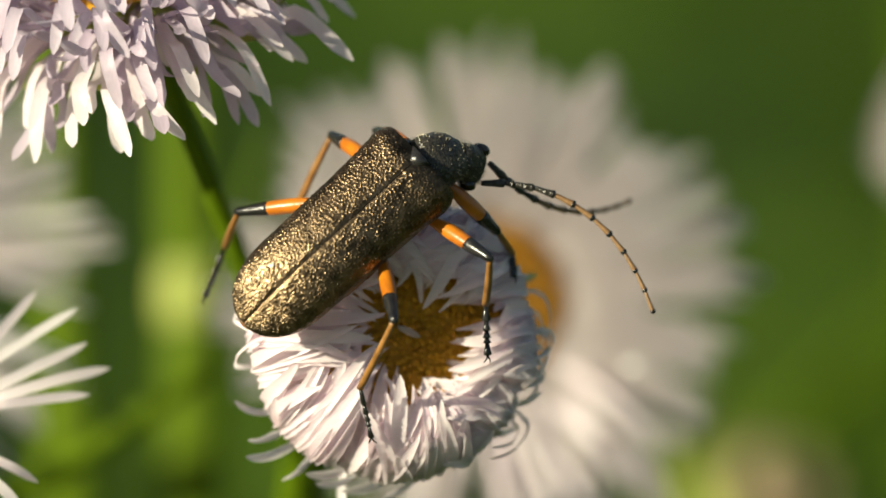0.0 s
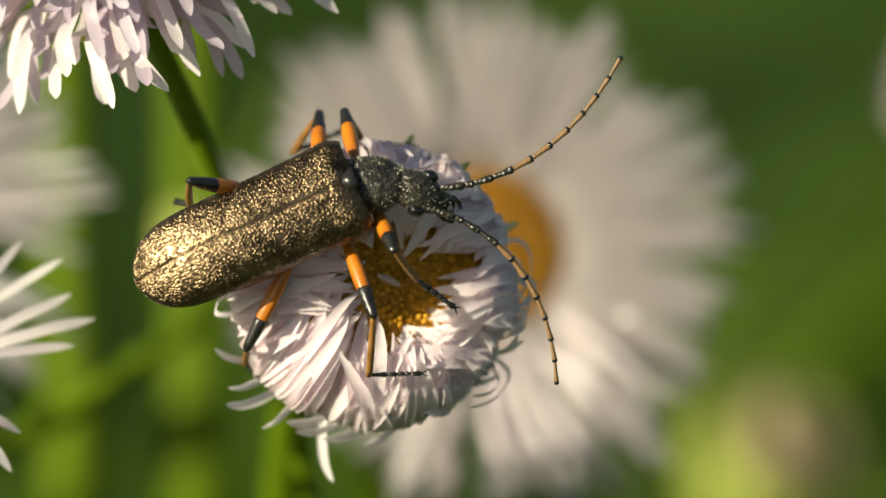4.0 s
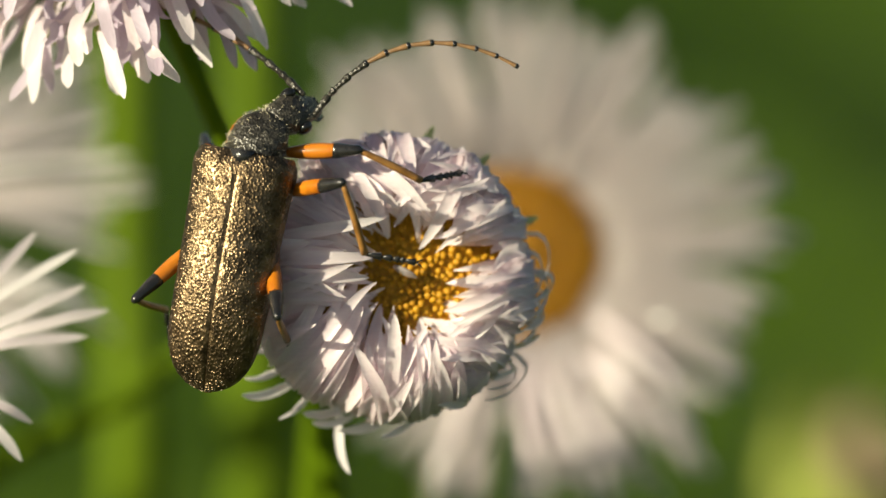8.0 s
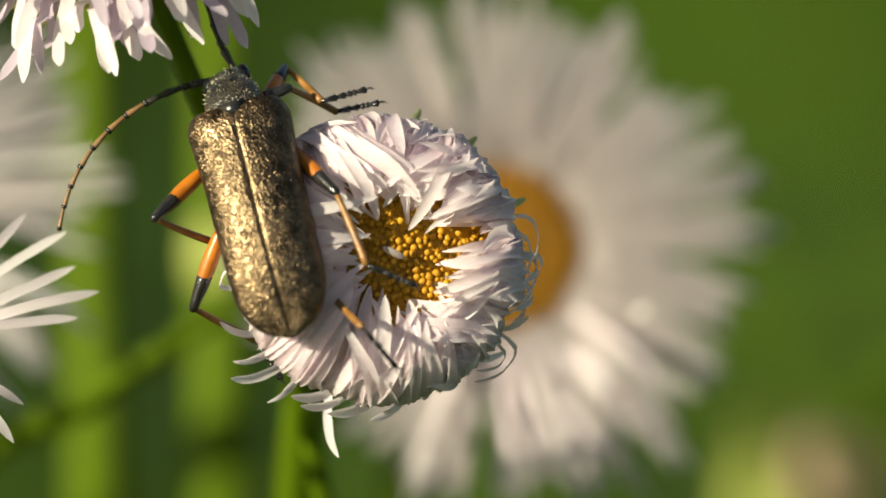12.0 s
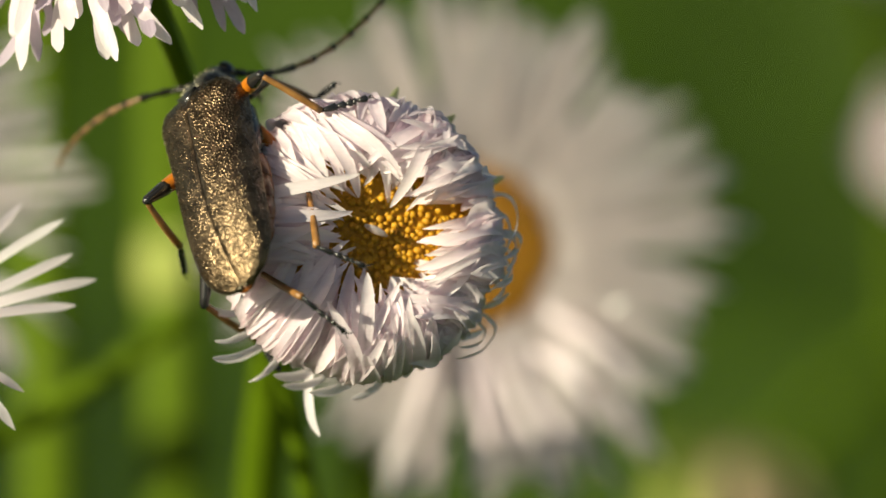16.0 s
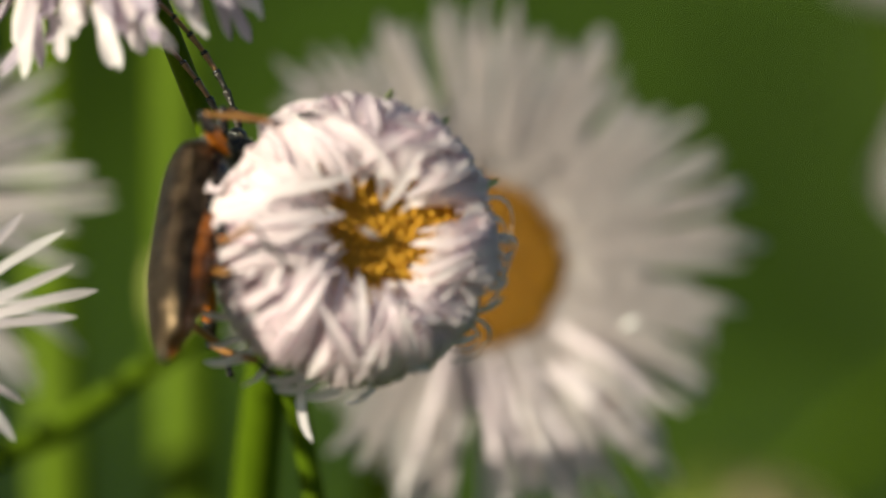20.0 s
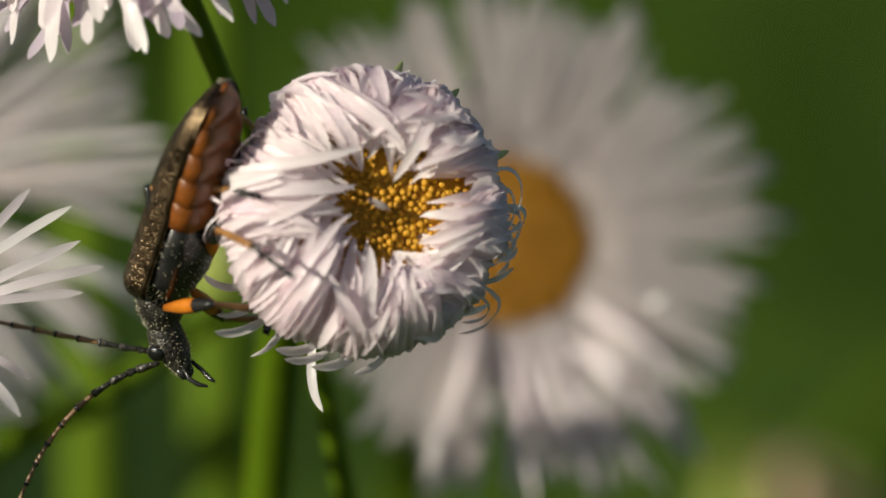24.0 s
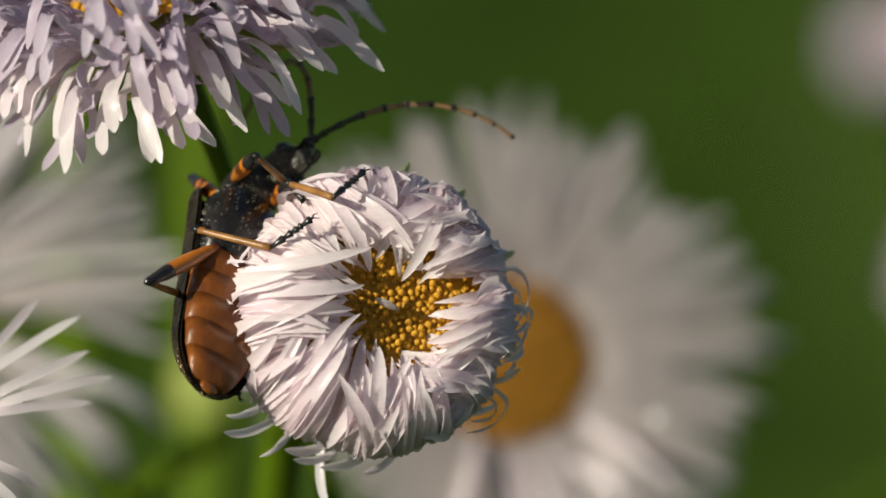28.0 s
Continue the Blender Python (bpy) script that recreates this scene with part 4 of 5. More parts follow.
def limb(length, r0, r1, swell, sides=8):
    """A rounded limb section along +x with a swelling."""
    bm = bmesh.new()
    n = 9
    pts = [Vector((length * MM * i / n, 0, 0.03 * MM * math.sin(math.pi * i / n))) for i in range(n + 1)]
    tube(bm, pts, [MM * (r0 + (r1 - r0) * i / n + swell * math.sin(math.pi * (i + 0.3) / (n + 0.6)) ** 1.5) for i in range(n + 1)], sides)
    return bm


def tarsus_mesh(length):
    """Five bead-like joints and a pair of claws."""
    bm = bmesh.new()
    x = 0.0
    for k, share in enumerate((0.34, 0.19, 0.14, 0.10, 0.23)):
        e = x + share * length
        pts = [Vector((v * MM, 0, 0)) for v in (x, x + 0.4 * (e - x), e - 0.03, e)]
        tube(bm, pts, [MM * r for r in (0.065, 0.09, 0.135, 0.075)], 7, 0.7)
        x = e
    for s in (-1, 1):
        tube(bm, [Vector((length * MM, 0, 0)), Vector(((length + 0.14) * MM, s * 0.08 * MM, 0.02 * MM)), Vector(((length + 0.24) * MM, s * 0.14 * MM, -0.07 * MM))], [0.035 * MM, 0.025 * MM, 0.008 * MM], 5)
    return bm


def hair_mesh(spots, length, seed):
    """Short pale hairs on spots (place, direction), in metres; length in millimetres."""
    rnd = random.Random(seed)
    verts, faces = [], []
    for p, d in spots:
        d = (d + 0.6 * Vector((rnd.uniform(-1, 0.2), rnd.uniform(-1, 1), rnd.uniform(-1, 1)))).normalized()
        side = d.orthogonal().normalized() * 0.012 * MM
        a, n = d.cross(side), len(verts)
        verts += [p + side, p - 0.5 * side + 0.87 * a, p - 0.5 * side - 0.87 * a, p + d * length * MM * rnd.uniform(0.6, 1.3)]
        faces += [(n, n + 1, n + 3), (n + 1, n + 2, n + 3), (n + 2, n, n + 3)]
    return verts, faces


def hairs(ob, count, length, seed, keep=lambda p: True):
    """Covers a part with short hairs."""
    rnd = random.Random(seed)
    me = ob.data
    spots = []
    big = [f for f in me.polygons if len(f.vertices) == 4]
    while len(spots) < count:
        f = rnd.choice(big)
        c = [me.vertices[i].co for i in f.vertices]
        p = c[0].lerp(c[1], rnd.random()).lerp(c[3].lerp(c[2], rnd.random()), rnd.random())
        if keep(p):
            spots.append((p.copy(), f.normal.copy()))
    verts, faces = hair_mesh(spots, length, seed)
    tagged(leaves_object("hair", verts, faces, HAIR, ob), "short pale hairs", kind="stuff")


def build_beetle():
    b = thing("beetle", "bronze metallic beetle with orange and black legs on the flower", "beetle")
    b.scale = (BODY, BODY, BODY)
    for side in (1, -1):
        case = part("elytron", elytron_mesh(side), ELYTRON, b, "finely pitted bronze-gold wing case")
        hairs(case, 520, 0.085, 8 + side, lambda p: abs(p.y) > 1.15 * MM or p.x < -4.2 * MM)
    bm = barrel([(-0.25, 0.68, 0.60, -0.65), (0.0, 0.80, 0.68, -0.70), (0.2, 0.84, 0.70, -0.72), (0.55, 0.90, 0.68, -0.72), (0.9, 0.84, 0.60, -0.66), (1.15, 0.66, 0.50, -0.55), (1.36, 0.54, 0.42, -0.46)], 28)
    for v in bm.verts:
        v.co += v.co.normalized() * 0.035 * MM * noise.noise(v.co / MM * 3.0)
    prothorax = part("pronotum", bm, PRONOTUM, b, "dark grey pitted pronotum", Matrix.Translation((2.2 * MM, 0, 0)))
    bm = barrel([(-0.25, 0.44, 0.36, -0.42), (0.1, 0.54, 0.44, -0.48), (0.5, 0.62, 0.44, -0.55), (0.85, 0.60, 0.36, -0.62), (1.2, 0.44, 0.12, -0.62), (1.5, 0.34, -0.12, -0.58), (1.64, 0.22, -0.22, -0.5)], 24)
    for v in bm.verts:
        v.co += v.co.normalized() * 0.03 * MM * noise.noise(v.co / MM * 3.5)
    head = part("head", bm, PRONOTUM, b, "black head with bulging eyes", Matrix.Translation((3.55 * MM, 0, 0)))
    hairs(prothorax, 300, 0.12, 3)
    hairs(head, 260, 0.12, 4)
    for side in (1, -1):
        part("eye", blob(bmesh.new(), (0.74 * MM, side * 0.58 * MM, 0.05 * MM), (0.27 * MM, 0.20 * MM, 0.30 * MM), 14, 10), EYE, head)
        bm = bmesh.new()
        tube(bm, [Vector(p) * MM for p in ((1.35, side * 0.25, -0.55), (1.7, side * 0.38, -0.75), (1.95, side * 0.30, -1.0), (2.05, side * 0.2, -1.25))], [MM * r for r in (0.06, 0.07, 0.08, 0.04)], 6)
        part("palp", bm, BLACK, head)
        bm = bmesh.new()
        tube(bm, [Vector(p) * MM for p in ((1.42, side * 0.28, -0.37), (1.72, side * 0.22, -0.47), (1.84, 0.02 * side, -0.52))], [MM * r for r in (0.13, 0.09, 0.02)], 7)
        part("mandible", bm, BLACK, head)
    bends.extend((prothorax, head))
    bm = bmesh.new()
    v = [bm.verts.new(Vector(p) * MM) for p in ((2.3, 0.42, 0.9), (2.3, -0.42, 0.9), (1.75, 0, 1.02), (2.3, 0.42, 0.7), (2.3, -0.42, 0.7), (1.75, 0, 0.8))]
    for f in ((0, 1, 2), (5, 4, 3), (0, 2, 5, 3), (2, 1, 4, 5), (1, 0, 3, 4)):
        bm.faces.new([v[i] for i in f])
    part("scutellum", bm, BLACK, b)
    chest = part("thorax", barrel([(-0.9, 0.9, 0.2, -0.7), (-0.5, 1.30, 0.2, -0.95), (0.5, 1.42, 0.2, -1.1), (1.5, 1.40, 0.2, -1.05), (2.1, 1.0, 0.3, -0.9), (2.4, 0.8, 0.3, -0.75)]), BLACK, b, "black underside of the thorax with pale hairs")
    hairs(chest, 380, 0.11, 5, lambda p: p.z < 0.1 * MM)
    for k in range(5):
        x0 = -0.6 - 0.86 * k
        w = (1.44, 1.48, 1.45, 1.34, 1.10)[k]
        w1 = (1.48, 1.45, 1.34, 1.10, 0.66)[k]
        part("belly_plate", barrel([(x0 + 0.03, w, 0.2, -1.02 + 0.03 * k * k), (x0 - 0.45, (w + w1) / 2 + 0.02, 0.2, -1.03 + 0.034 * k * k), (x0 - 0.82, w1 + 0.03, 0.2, -1.0 + 0.04 * (k + 1) ** 2 * 0.8), (x0 - 0.88, w1 - 0.03, 0.2, -0.96 + 0.04 * (k + 1) ** 2 * 0.8)]), BELLY, b, "glossy reddish brown belly plate")
    part("tail_tip", blob(bmesh.new(), (-5.02 * MM, 0, -0.12 * MM), (0.22 * MM, 0.34 * MM, 0.13 * MM), 12, 8), BELLY, b, "orange-brown tip of the abdomen")
    for pair in range(3):
        for side in (1, -1):
            fe = part("femur", limb(FEMUR[pair], 0.13, 0.13, 0.125), ORANGE, b, "orange thigh with a black knee")
            bm = bmesh.new()
            L = FEMUR[pair]
            tube(bm, [Vector((L * q * MM, 0, 0.02 * MM)) for q in (0.66, 0.72, 0.82, 0.92, 1.0, 1.04)], [MM * r for r in (0.232, 0.236, 0.205, 0.168, 0.150, 0.07)], 8)
            part("knee", bm, BLACK, fe, "black knee")
            ti = part("tibia", limb(TIBIA[pair], 0.09, 0.12, 0.01), TAN, b, "tan shin")
            ta = part("tarsus", tarsus_mesh(TARSUS[pair]), BLACK, b, "black jointed foot with claws")
            legs.append((pair, side, fe, ti, ta))
    for side in (1, -1):
        joints = []
        for k in range(11):
            length = (0.75, 0.28, 0.62, 0.66, 0.70, 0.72, 0.72, 0.70, 0.68, 0.66, 0.70)[k]
            r = 0.135 - 0.006 * k
            bm = bmesh.new()
            tube(bm, [Vector((length * q * MM, 0, 0)) for q in (0, 0.08, 0.5, 0.85, 0.97, 1.0)], [MM * r * w for w in (0.55, 0.7, 0.8, 1.05, 0.9, 0.5)], 7)
            j = part("antenna_joint", bm, PRONOTUM if k < 4 else ANTENNA, b)
            if k >= 3:
                bm = bmesh.new()
                tube(bm, [Vector((length * q * MM, 0, 0)) for q in (0.84, 0.9, 1.0, 1.03)], [MM * r * w for w in (1.0, 1.16, 1.0, 0.5)], 7)
                part("joint_ring", bm, BLACK, j)
            joints.append((j, length))
        antennae.append((side, joints))
    return b


beetle = build_beetle()


# ---- what moves ----
FLOWER_ROWS = [
    (0, pose(0.00228, 0.01962, -0.00023)),
    (0.5, pose(0.00231, 0.01963, -0.00019)),
    (1, pose(0.00228, 0.01963, -0.00019)),
    (1.5, pose(0.00225, 0.01962, -0.00023)),
    (2, pose(0.00226, 0.01962, -0.00022)),
    (2.5, pose(0.00228, 0.01962, -0.00021)),
    (3.5, pose(0.00219, 0.01965, -0.00011)),
    (4.5, pose(0.00221, 0.01966, -0.00009)),
    (5, pose(0.00225, 0.01967, -0.00006)),
    (5.5, pose(0.00226, 0.01968, -0.00004)),
    (6, pose(0.00225, 0.01968, -0.00002)),
    (6.5, pose(0.00231, 0.01968, -0.00001)),
    (7, pose(0.00233, 0.01969, -0.00000)),
    (7.5, pose(0.00232, 0.01967, -0.00003)),
    (8, pose(0.00237, 0.01967, -0.00005)),
    (8.5, pose(0.00238, 0.01968, -0.00002)),
    (9, pose(0.00236, 0.01968, -0.00001)),
    (9.5, pose(0.00232, 0.01967, -0.00005)),
    (10, pose(0.00233, 0.01966, -0.00007)),
    (10.5, pose(0.00238, 0.01967, -0.00006)),
    (11, pose(0.00231, 0.01964, -0.00014)),
    (11.5, pose(0.00225, 0.01963, -0.00018)),
    (12, pose(0.00224, 0.01964, -0.00017)),
    (12.5, pose(0.00223, 0.01964, -0.00017)),
    (13.5, pose(0.00200, 0.01967, -0.00012)),
    (14.5, pose(0.00176, 0.01970, -0.00005)),
    (15, pose(0.00169, 0.01971, -0.00003)),
    (15.5, pose(0.00165, 0.01972, -0.00002)),
    (16, pose(0.00165, 0.01972, -0.00000)),
    (16.5, pose(0.00162, 0.01973, 0.00003)),
    (17, pose(0.00159, 0.01975, 0.00007)),
    (17.5, pose(0.00153, 0.01975, 0.00007)),
    (18, pose(0.00147, 0.01972, -0.00007)),
    (18.5, pose(0.00146, 0.01967, -0.00025)),
    (19, pose(0.00139, 0.01974, 0.00002)),
    (19.5, pose(0.00129, 0.01979, 0.00018)),
    (20, pose(0.00122, 0.01981, 0.00025)),
    (20.5, pose(0.00115, 0.01983, 0.00029)),
    (21, pose(0.00102, 0.01986, 0.00039)),
    (21.5, pose(0.00096, 0.01988, 0.00046)),
    (22.5, pose(0.00092, 0.01990, 0.00055)),
    (23.5, pose(0.00085, 0.01992, 0.00062)),
    (24, pose(0.00078, 0.01993, 0.00061)),
    (24.5, pose(0.00075, 0.01993, 0.00059)),
    (25, pose(0.00074, 0.01997, 0.00071)),
    (25.5, pose(0.00077, 0.01999, 0.00078)),
    (26, pose(0.00076, 0.01999, 0.00080)),
    (26.5, pose(0.00066, 0.02000, 0.00078)),
    (27, pose(0.00048, 0.02000, 0.00075)),
    (27.5, pose(0.00047, 0.02000, 0.00077)),
    (28, pose(0.00060, 0.02003, 0.00090)),
]
NECK_ROWS = [
    (0, pose(0.0022, 0, 0, 0, 27.8, -31.2)),
    (1, pose(0.0022, 0, 0, 0, 30.0, -31.2)),
    (2, pose(0.0022, 0, 0, 0, 28.6, -31.2)),
    (2.5, pose(0.0022, 0, 0, 0, 15.7, -24.4)),
    (4.5, pose(0.0022, 0, 0, 0, 6.7, -21.2)),
    (5, pose(0.0022, 0, 0, 0, 7.6, -16.5)),
    (5.5, pose(0.0022, 0, 0, 0, 7.5, -14.3)),
    (6, pose(0.0022, 0, 0, 0, 10.7, -11.2)),
    (6.5, pose(0.0022, 0, 0, 0, 10.1, -14.5)),
    (7, pose(0.0022, 0, 0, 0, 10.6, -14.2)),
    (7.5, pose(0.0022, 0, 0, 0, 16.5, -20.4)),
    (8, pose(0.0022, 0, 0, 0, 17.8, -25.2)),
    (8.5, pose(0.0022, 0, 0, 0, 28.6, -22.1)),
    (9, pose(0.0022, 0, 0, 0, 30.0, -18.5)),
    (9.5, pose(0.0022, 0, 0, 0, 30.0, -21.2)),
    (10, pose(0.0022, 0, 0, 0, 30.0, -27.6)),
    (10.5, pose(0.0022, 0, 0, 0, 30.0, -13.4)),
    (11, pose(0.0022, 0, 0, 0, 30.0, 6.8)),
    (11.5, pose(0.0022, 0, 0, 0, 30.0, -1.7)),
    (12, pose(0.0022, 0, 0, 0, 30.0, 5.5)),
    (12.5, pose(0.0022, 0, 0, 0, 30.0, 8.3)),
    (14.5, pose(0.0022, 0, 0, 0, 22.1, 3.8)),
    (15, pose(0.0022, 0, 0, 0, 26.4, 3.0)),
    (15.5, pose(0.0022, 0, 0, 0, 29.7, 7.6)),
    (16, pose(0.0022, 0, 0, 0, 23.6, 7.3)),
    (16.5, pose(0.0022, 0, 0, 0, 27.8, 9.3)),
    (17, pose(0.0022, 0, 0, 0, 30.0, 19.1)),
    (17.5, pose(0.0022, 0, 0, 0, 30.0, 18.5)),
    (18, pose(0.0022, 0, 0, 0, 26.0, 18.1)),
    (18.5, pose(0.0022, 0, 0, 0, 23.3, 14.7)),
    (19, pose(0.0022, 0, 0, 0, 21.1, 18.1)),
    (19.5, pose(0.0022, 0, 0, 0, 21.5, 20.1)),
    (20, pose(0.0022, 0, 0, 0, 21.7, 16.9)),
    (20.5, pose(0.0022, 0, 0, 0, 21.3, 19.7)),
    (21, pose(0.0022, 0, 0, 0, 15.7, 12.4)),
    (21.5, pose(0.0022, 0, 0, 0, 12.3, 15.1)),
    (22.5, pose(0.0022, 0, 0, 0, 6.1, -1.8)),
    (23.5, pose(0.0022, 0, 0, 0, 7.7, -7.4)),
    (24, pose(0.0022, 0, 0, 0, 15.5, -1.0)),
    (24.5, pose(0.0022, 0, 0, 0, 17.9, -0.5)),
    (25, pose(0.0022, 0, 0, 0, 16.4, -7.0)),
    (25.5, pose(0.0022, 0, 0, 0, -1.9, 1.0)),
    (26, pose(0.0022, 0, 0, 0, 6.1, -4.1)),
    (26.5, pose(0.0022, 0, 0, 0, 7.6, -4.0)),
    (27, pose(0.0022, 0, 0, 0, 5.4, -2.1)),
    (27.5, pose(0.0022, 0, 0, 0, 8.4, 0.2)),
    (28, pose(0.0022, 0, 0, 0, 29.1, 22.9)),
]
BEETLE_ROWS = [
    (0, pose(-0.00269, -0.00360, 0.50423, 53.44, -37.59, 18.84)),
    (0.25, pose(-0.00272, -0.00361, 0.50425, 54.45, -36.97, 17.27)),
    (0.5, pose(-0.00279, -0.00364, 0.50428, 56.56, -35.52, 13.90)),
    (0.75, pose(-0.00288, -0.00368, 0.50432, 58.51, -33.96, 10.66)),
    (1, pose(-0.00297, -0.00372, 0.50434, 59.31, -33.20, 9.24)),
    (1.25, pose(-0.00304, -0.00374, 0.50431, 59.15, -33.20, 9.27)),
    (1.5, pose(-0.00311, -0.00377, 0.50423, 58.88, -33.25, 9.34)),
    (1.75, pose(-0.00319, -0.00380, 0.50410, 58.57, -33.29, 9.41)),
    (2, pose(-0.00330, -0.00383, 0.50394, 58.27, -33.29, 9.49)),
    (2.25, pose(-0.00366, -0.00391, 0.50332, 58.12, -29.49, 8.08)),
    (2.5, pose(-0.00402, -0.00396, 0.50278, 58.09, -25.46, 6.17)),
    (2.75, pose(-0.00416, -0.00396, 0.50274, 58.26, -24.99, 5.27)),
    (3, pose(-0.00427, -0.00396, 0.50272, 58.38, -24.65, 4.56)),
    (3.25, pose(-0.00438, -0.00396, 0.50270, 58.49, -24.39, 3.98)),
    (3.5, pose(-0.00447, -0.00396, 0.50268, 58.58, -24.19, 3.47)),
    (3.75, pose(-0.00455, -0.00395, 0.50267, 58.69, -24.02, 2.97)),
    (4, pose(-0.00462, -0.00395, 0.50266, 58.82, -23.83, 2.43)),
    (4.25, pose(-0.00470, -0.00395, 0.50264, 58.98, -23.61, 1.77)),
    (4.5, pose(-0.00477, -0.00395, 0.50261, 59.19, -23.32, 0.95)),
    (4.75, pose(-0.00487, -0.00400, 0.50257, 59.89, -22.93, -0.97)),
    (5, pose(-0.00492, -0.00407, 0.50252, 60.57, -22.64, -2.54)),
    (5.25, pose(-0.00491, -0.00413, 0.50244, 60.76, -22.49, -2.71)),
    (5.5, pose(-0.00491, -0.00415, 0.50238, 60.85, -22.40, -2.76)),
    (5.75, pose(-0.00537, -0.00394, 0.50238, 56.99, -35.51, 6.55)),
    (6, pose(-0.00582, -0.00374, 0.50238, 49.12, -48.01, 19.46)),
    (6.25, pose(-0.00583, -0.00374, 0.50240, 49.12, -48.30, 19.74)),
    (6.5, pose(-0.00583, -0.00376, 0.50242, 49.14, -48.55, 19.96)),
    (6.75, pose(-0.00590, -0.00378, 0.50240, 48.73, -49.35, 20.71)),
    (7, pose(-0.00601, -0.00380, 0.50239, 47.87, -50.77, 22.01)),
    (7.25, pose(-0.00611, -0.00369, 0.50244, 45.53, -53.49, 24.67)),
    (7.5, pose(-0.00623, -0.00358, 0.50248, 41.11, -57.58, 29.54)),
    (7.75, pose(-0.00650, -0.00357, 0.50219, 29.93, -65.06, 43.02)),
    (8, pose(-0.00670, -0.00356, 0.50190, 16.31, -69.61, 58.54)),
    (8.25, pose(-0.00650, -0.00354, 0.50195, 14.98, -69.88, 59.93)),
    (8.5, pose(-0.00616, -0.00352, 0.50204, 14.50, -69.98, 60.42)),
    (8.75, pose(-0.00586, -0.00346, 0.50221, 20.54, -68.62, 53.87)),
    (9, pose(-0.00568, -0.00341, 0.50234, 26.08, -67.01, 47.71)),
    (9.25, pose(-0.00576, -0.00337, 0.50226, 26.45, -66.97, 47.22)),
    (9.5, pose(-0.00583, -0.00333, 0.50219, 26.73, -66.95, 46.85)),
    (9.75, pose(-0.00582, -0.00330, 0.50228, 27.44, -66.85, 46.01)),
    (10, pose(-0.00580, -0.00327, 0.50237, 27.96, -66.77, 45.43)),
    (10.25, pose(-0.00592, -0.00319, 0.50235, 15.29, -71.74, 61.27)),
    (10.5, pose(-0.00603, -0.00307, 0.50230, -13.24, -72.98, 94.50)),
    (10.75, pose(-0.00576, -0.00278, 0.50208, -20.31, -61.48, 105.45)),
    (11, pose(-0.00549, -0.00256, 0.50189, -20.77, -52.15, 108.63)),
    (11.25, pose(-0.00559, -0.00265, 0.50211, -23.53, -61.91, 111.03)),
    (11.5, pose(-0.00574, -0.00274, 0.50233, -27.95, -71.51, 114.84)),
    (11.75, pose(-0.00582, -0.00240, 0.50227, -26.29, -63.74, 111.59)),
    (12, pose(-0.00590, -0.00203, 0.50218, -28.67, -52.22, 111.02)),
    (12.25, pose(-0.00603, -0.00198, 0.50211, -41.81, -45.43, 121.38)),
    (12.5, pose(-0.00615, -0.00194, 0.50206, -51.62, -39.80, 128.59)),
    (12.75, pose(-0.00624, -0.00185, 0.50204, -52.51, -36.83, 126.85)),
    (13, pose(-0.00631, -0.00173, 0.50202, -53.02, -34.23, 124.22)),
    (13.25, pose(-0.00637, -0.00157, 0.50201, -53.28, -32.05, 121.03)),
    (13.5, pose(-0.00643, -0.00141, 0.50199, -53.38, -30.33, 117.58)),
    (13.75, pose(-0.00649, -0.00126, 0.50198, -53.35, -29.08, 114.13)),
    (14, pose(-0.00656, -0.00113, 0.50197, -53.23, -28.35, 110.93)),
    (14.25, pose(-0.00663, -0.00105, 0.50195, -53.02, -28.18, 108.22)),
    (14.5, pose(-0.00672, -0.00101, 0.50192, -52.74, -28.61, 106.21)),
    (14.75, pose(-0.00682, -0.00115, 0.50176, -53.97, -31.26, 109.26)),
    (15, pose(-0.00692, -0.00129, 0.50161, -55.41, -33.85, 112.46)),
    (15.25, pose(-0.00692, -0.00142, 0.50167, -54.90, -38.11, 109.39)),
    (15.5, pose(-0.00693, -0.00154, 0.50174, -54.06, -42.33, 106.07)),
    (15.75, pose(-0.00696, -0.00142, 0.50191, -52.72, -38.05, 102.12)),
    (16, pose(-0.00700, -0.00130, 0.50209, -51.64, -33.74, 98.24)),
    (16.25, pose(-0.00700, -0.00138, 0.50207, -51.32, -35.62, 97.14)),
    (16.5, pose(-0.00700, -0.00154, 0.50203, -51.70, -39.23, 96.52)),
    (16.75, pose(-0.00709, -0.00177, 0.50185, -54.30, -45.91, 98.15)),
    (17, pose(-0.00724, -0.00192, 0.50168, -56.99, -51.03, 99.84)),
    (17.25, pose(-0.00736, -0.00186, 0.50167, -56.03, -50.62, 97.18)),
    (17.5, pose(-0.00743, -0.00175, 0.50166, -54.16, -49.14, 93.66)),
    (17.75, pose(-0.00740, -0.00168, 0.50142, -51.82, -47.37, 91.38)),
    (18, pose(-0.00737, -0.00159, 0.50110, -49.36, -44.89, 89.35)),
    (18.25, pose(-0.00747, -0.00143, 0.50090, -48.25, -39.61, 86.77)),
    (18.5, pose(-0.00766, -0.00125, 0.50080, -48.23, -35.73, 85.24)),
    (18.75, pose(-0.00781, -0.00117, 0.50079, -55.76, -36.61, 81.75)),
    (19, pose(-0.00796, -0.00108, 0.50078, -63.32, -37.84, 78.38)),
    (19.25, pose(-0.00802, -0.00098, 0.50062, -66.42, -36.67, 78.58)),
    (19.5, pose(-0.00809, -0.00087, 0.50046, -69.46, -35.49, 78.70)),
    (19.75, pose(-0.00805, -0.00069, 0.50027, -71.90, -34.63, 78.74)),
    (20, pose(-0.00802, -0.00051, 0.50007, -74.31, -33.76, 78.75)),
    (20.25, pose(-0.00801, -0.00027, 0.50019, -76.68, -32.08, 78.54)),
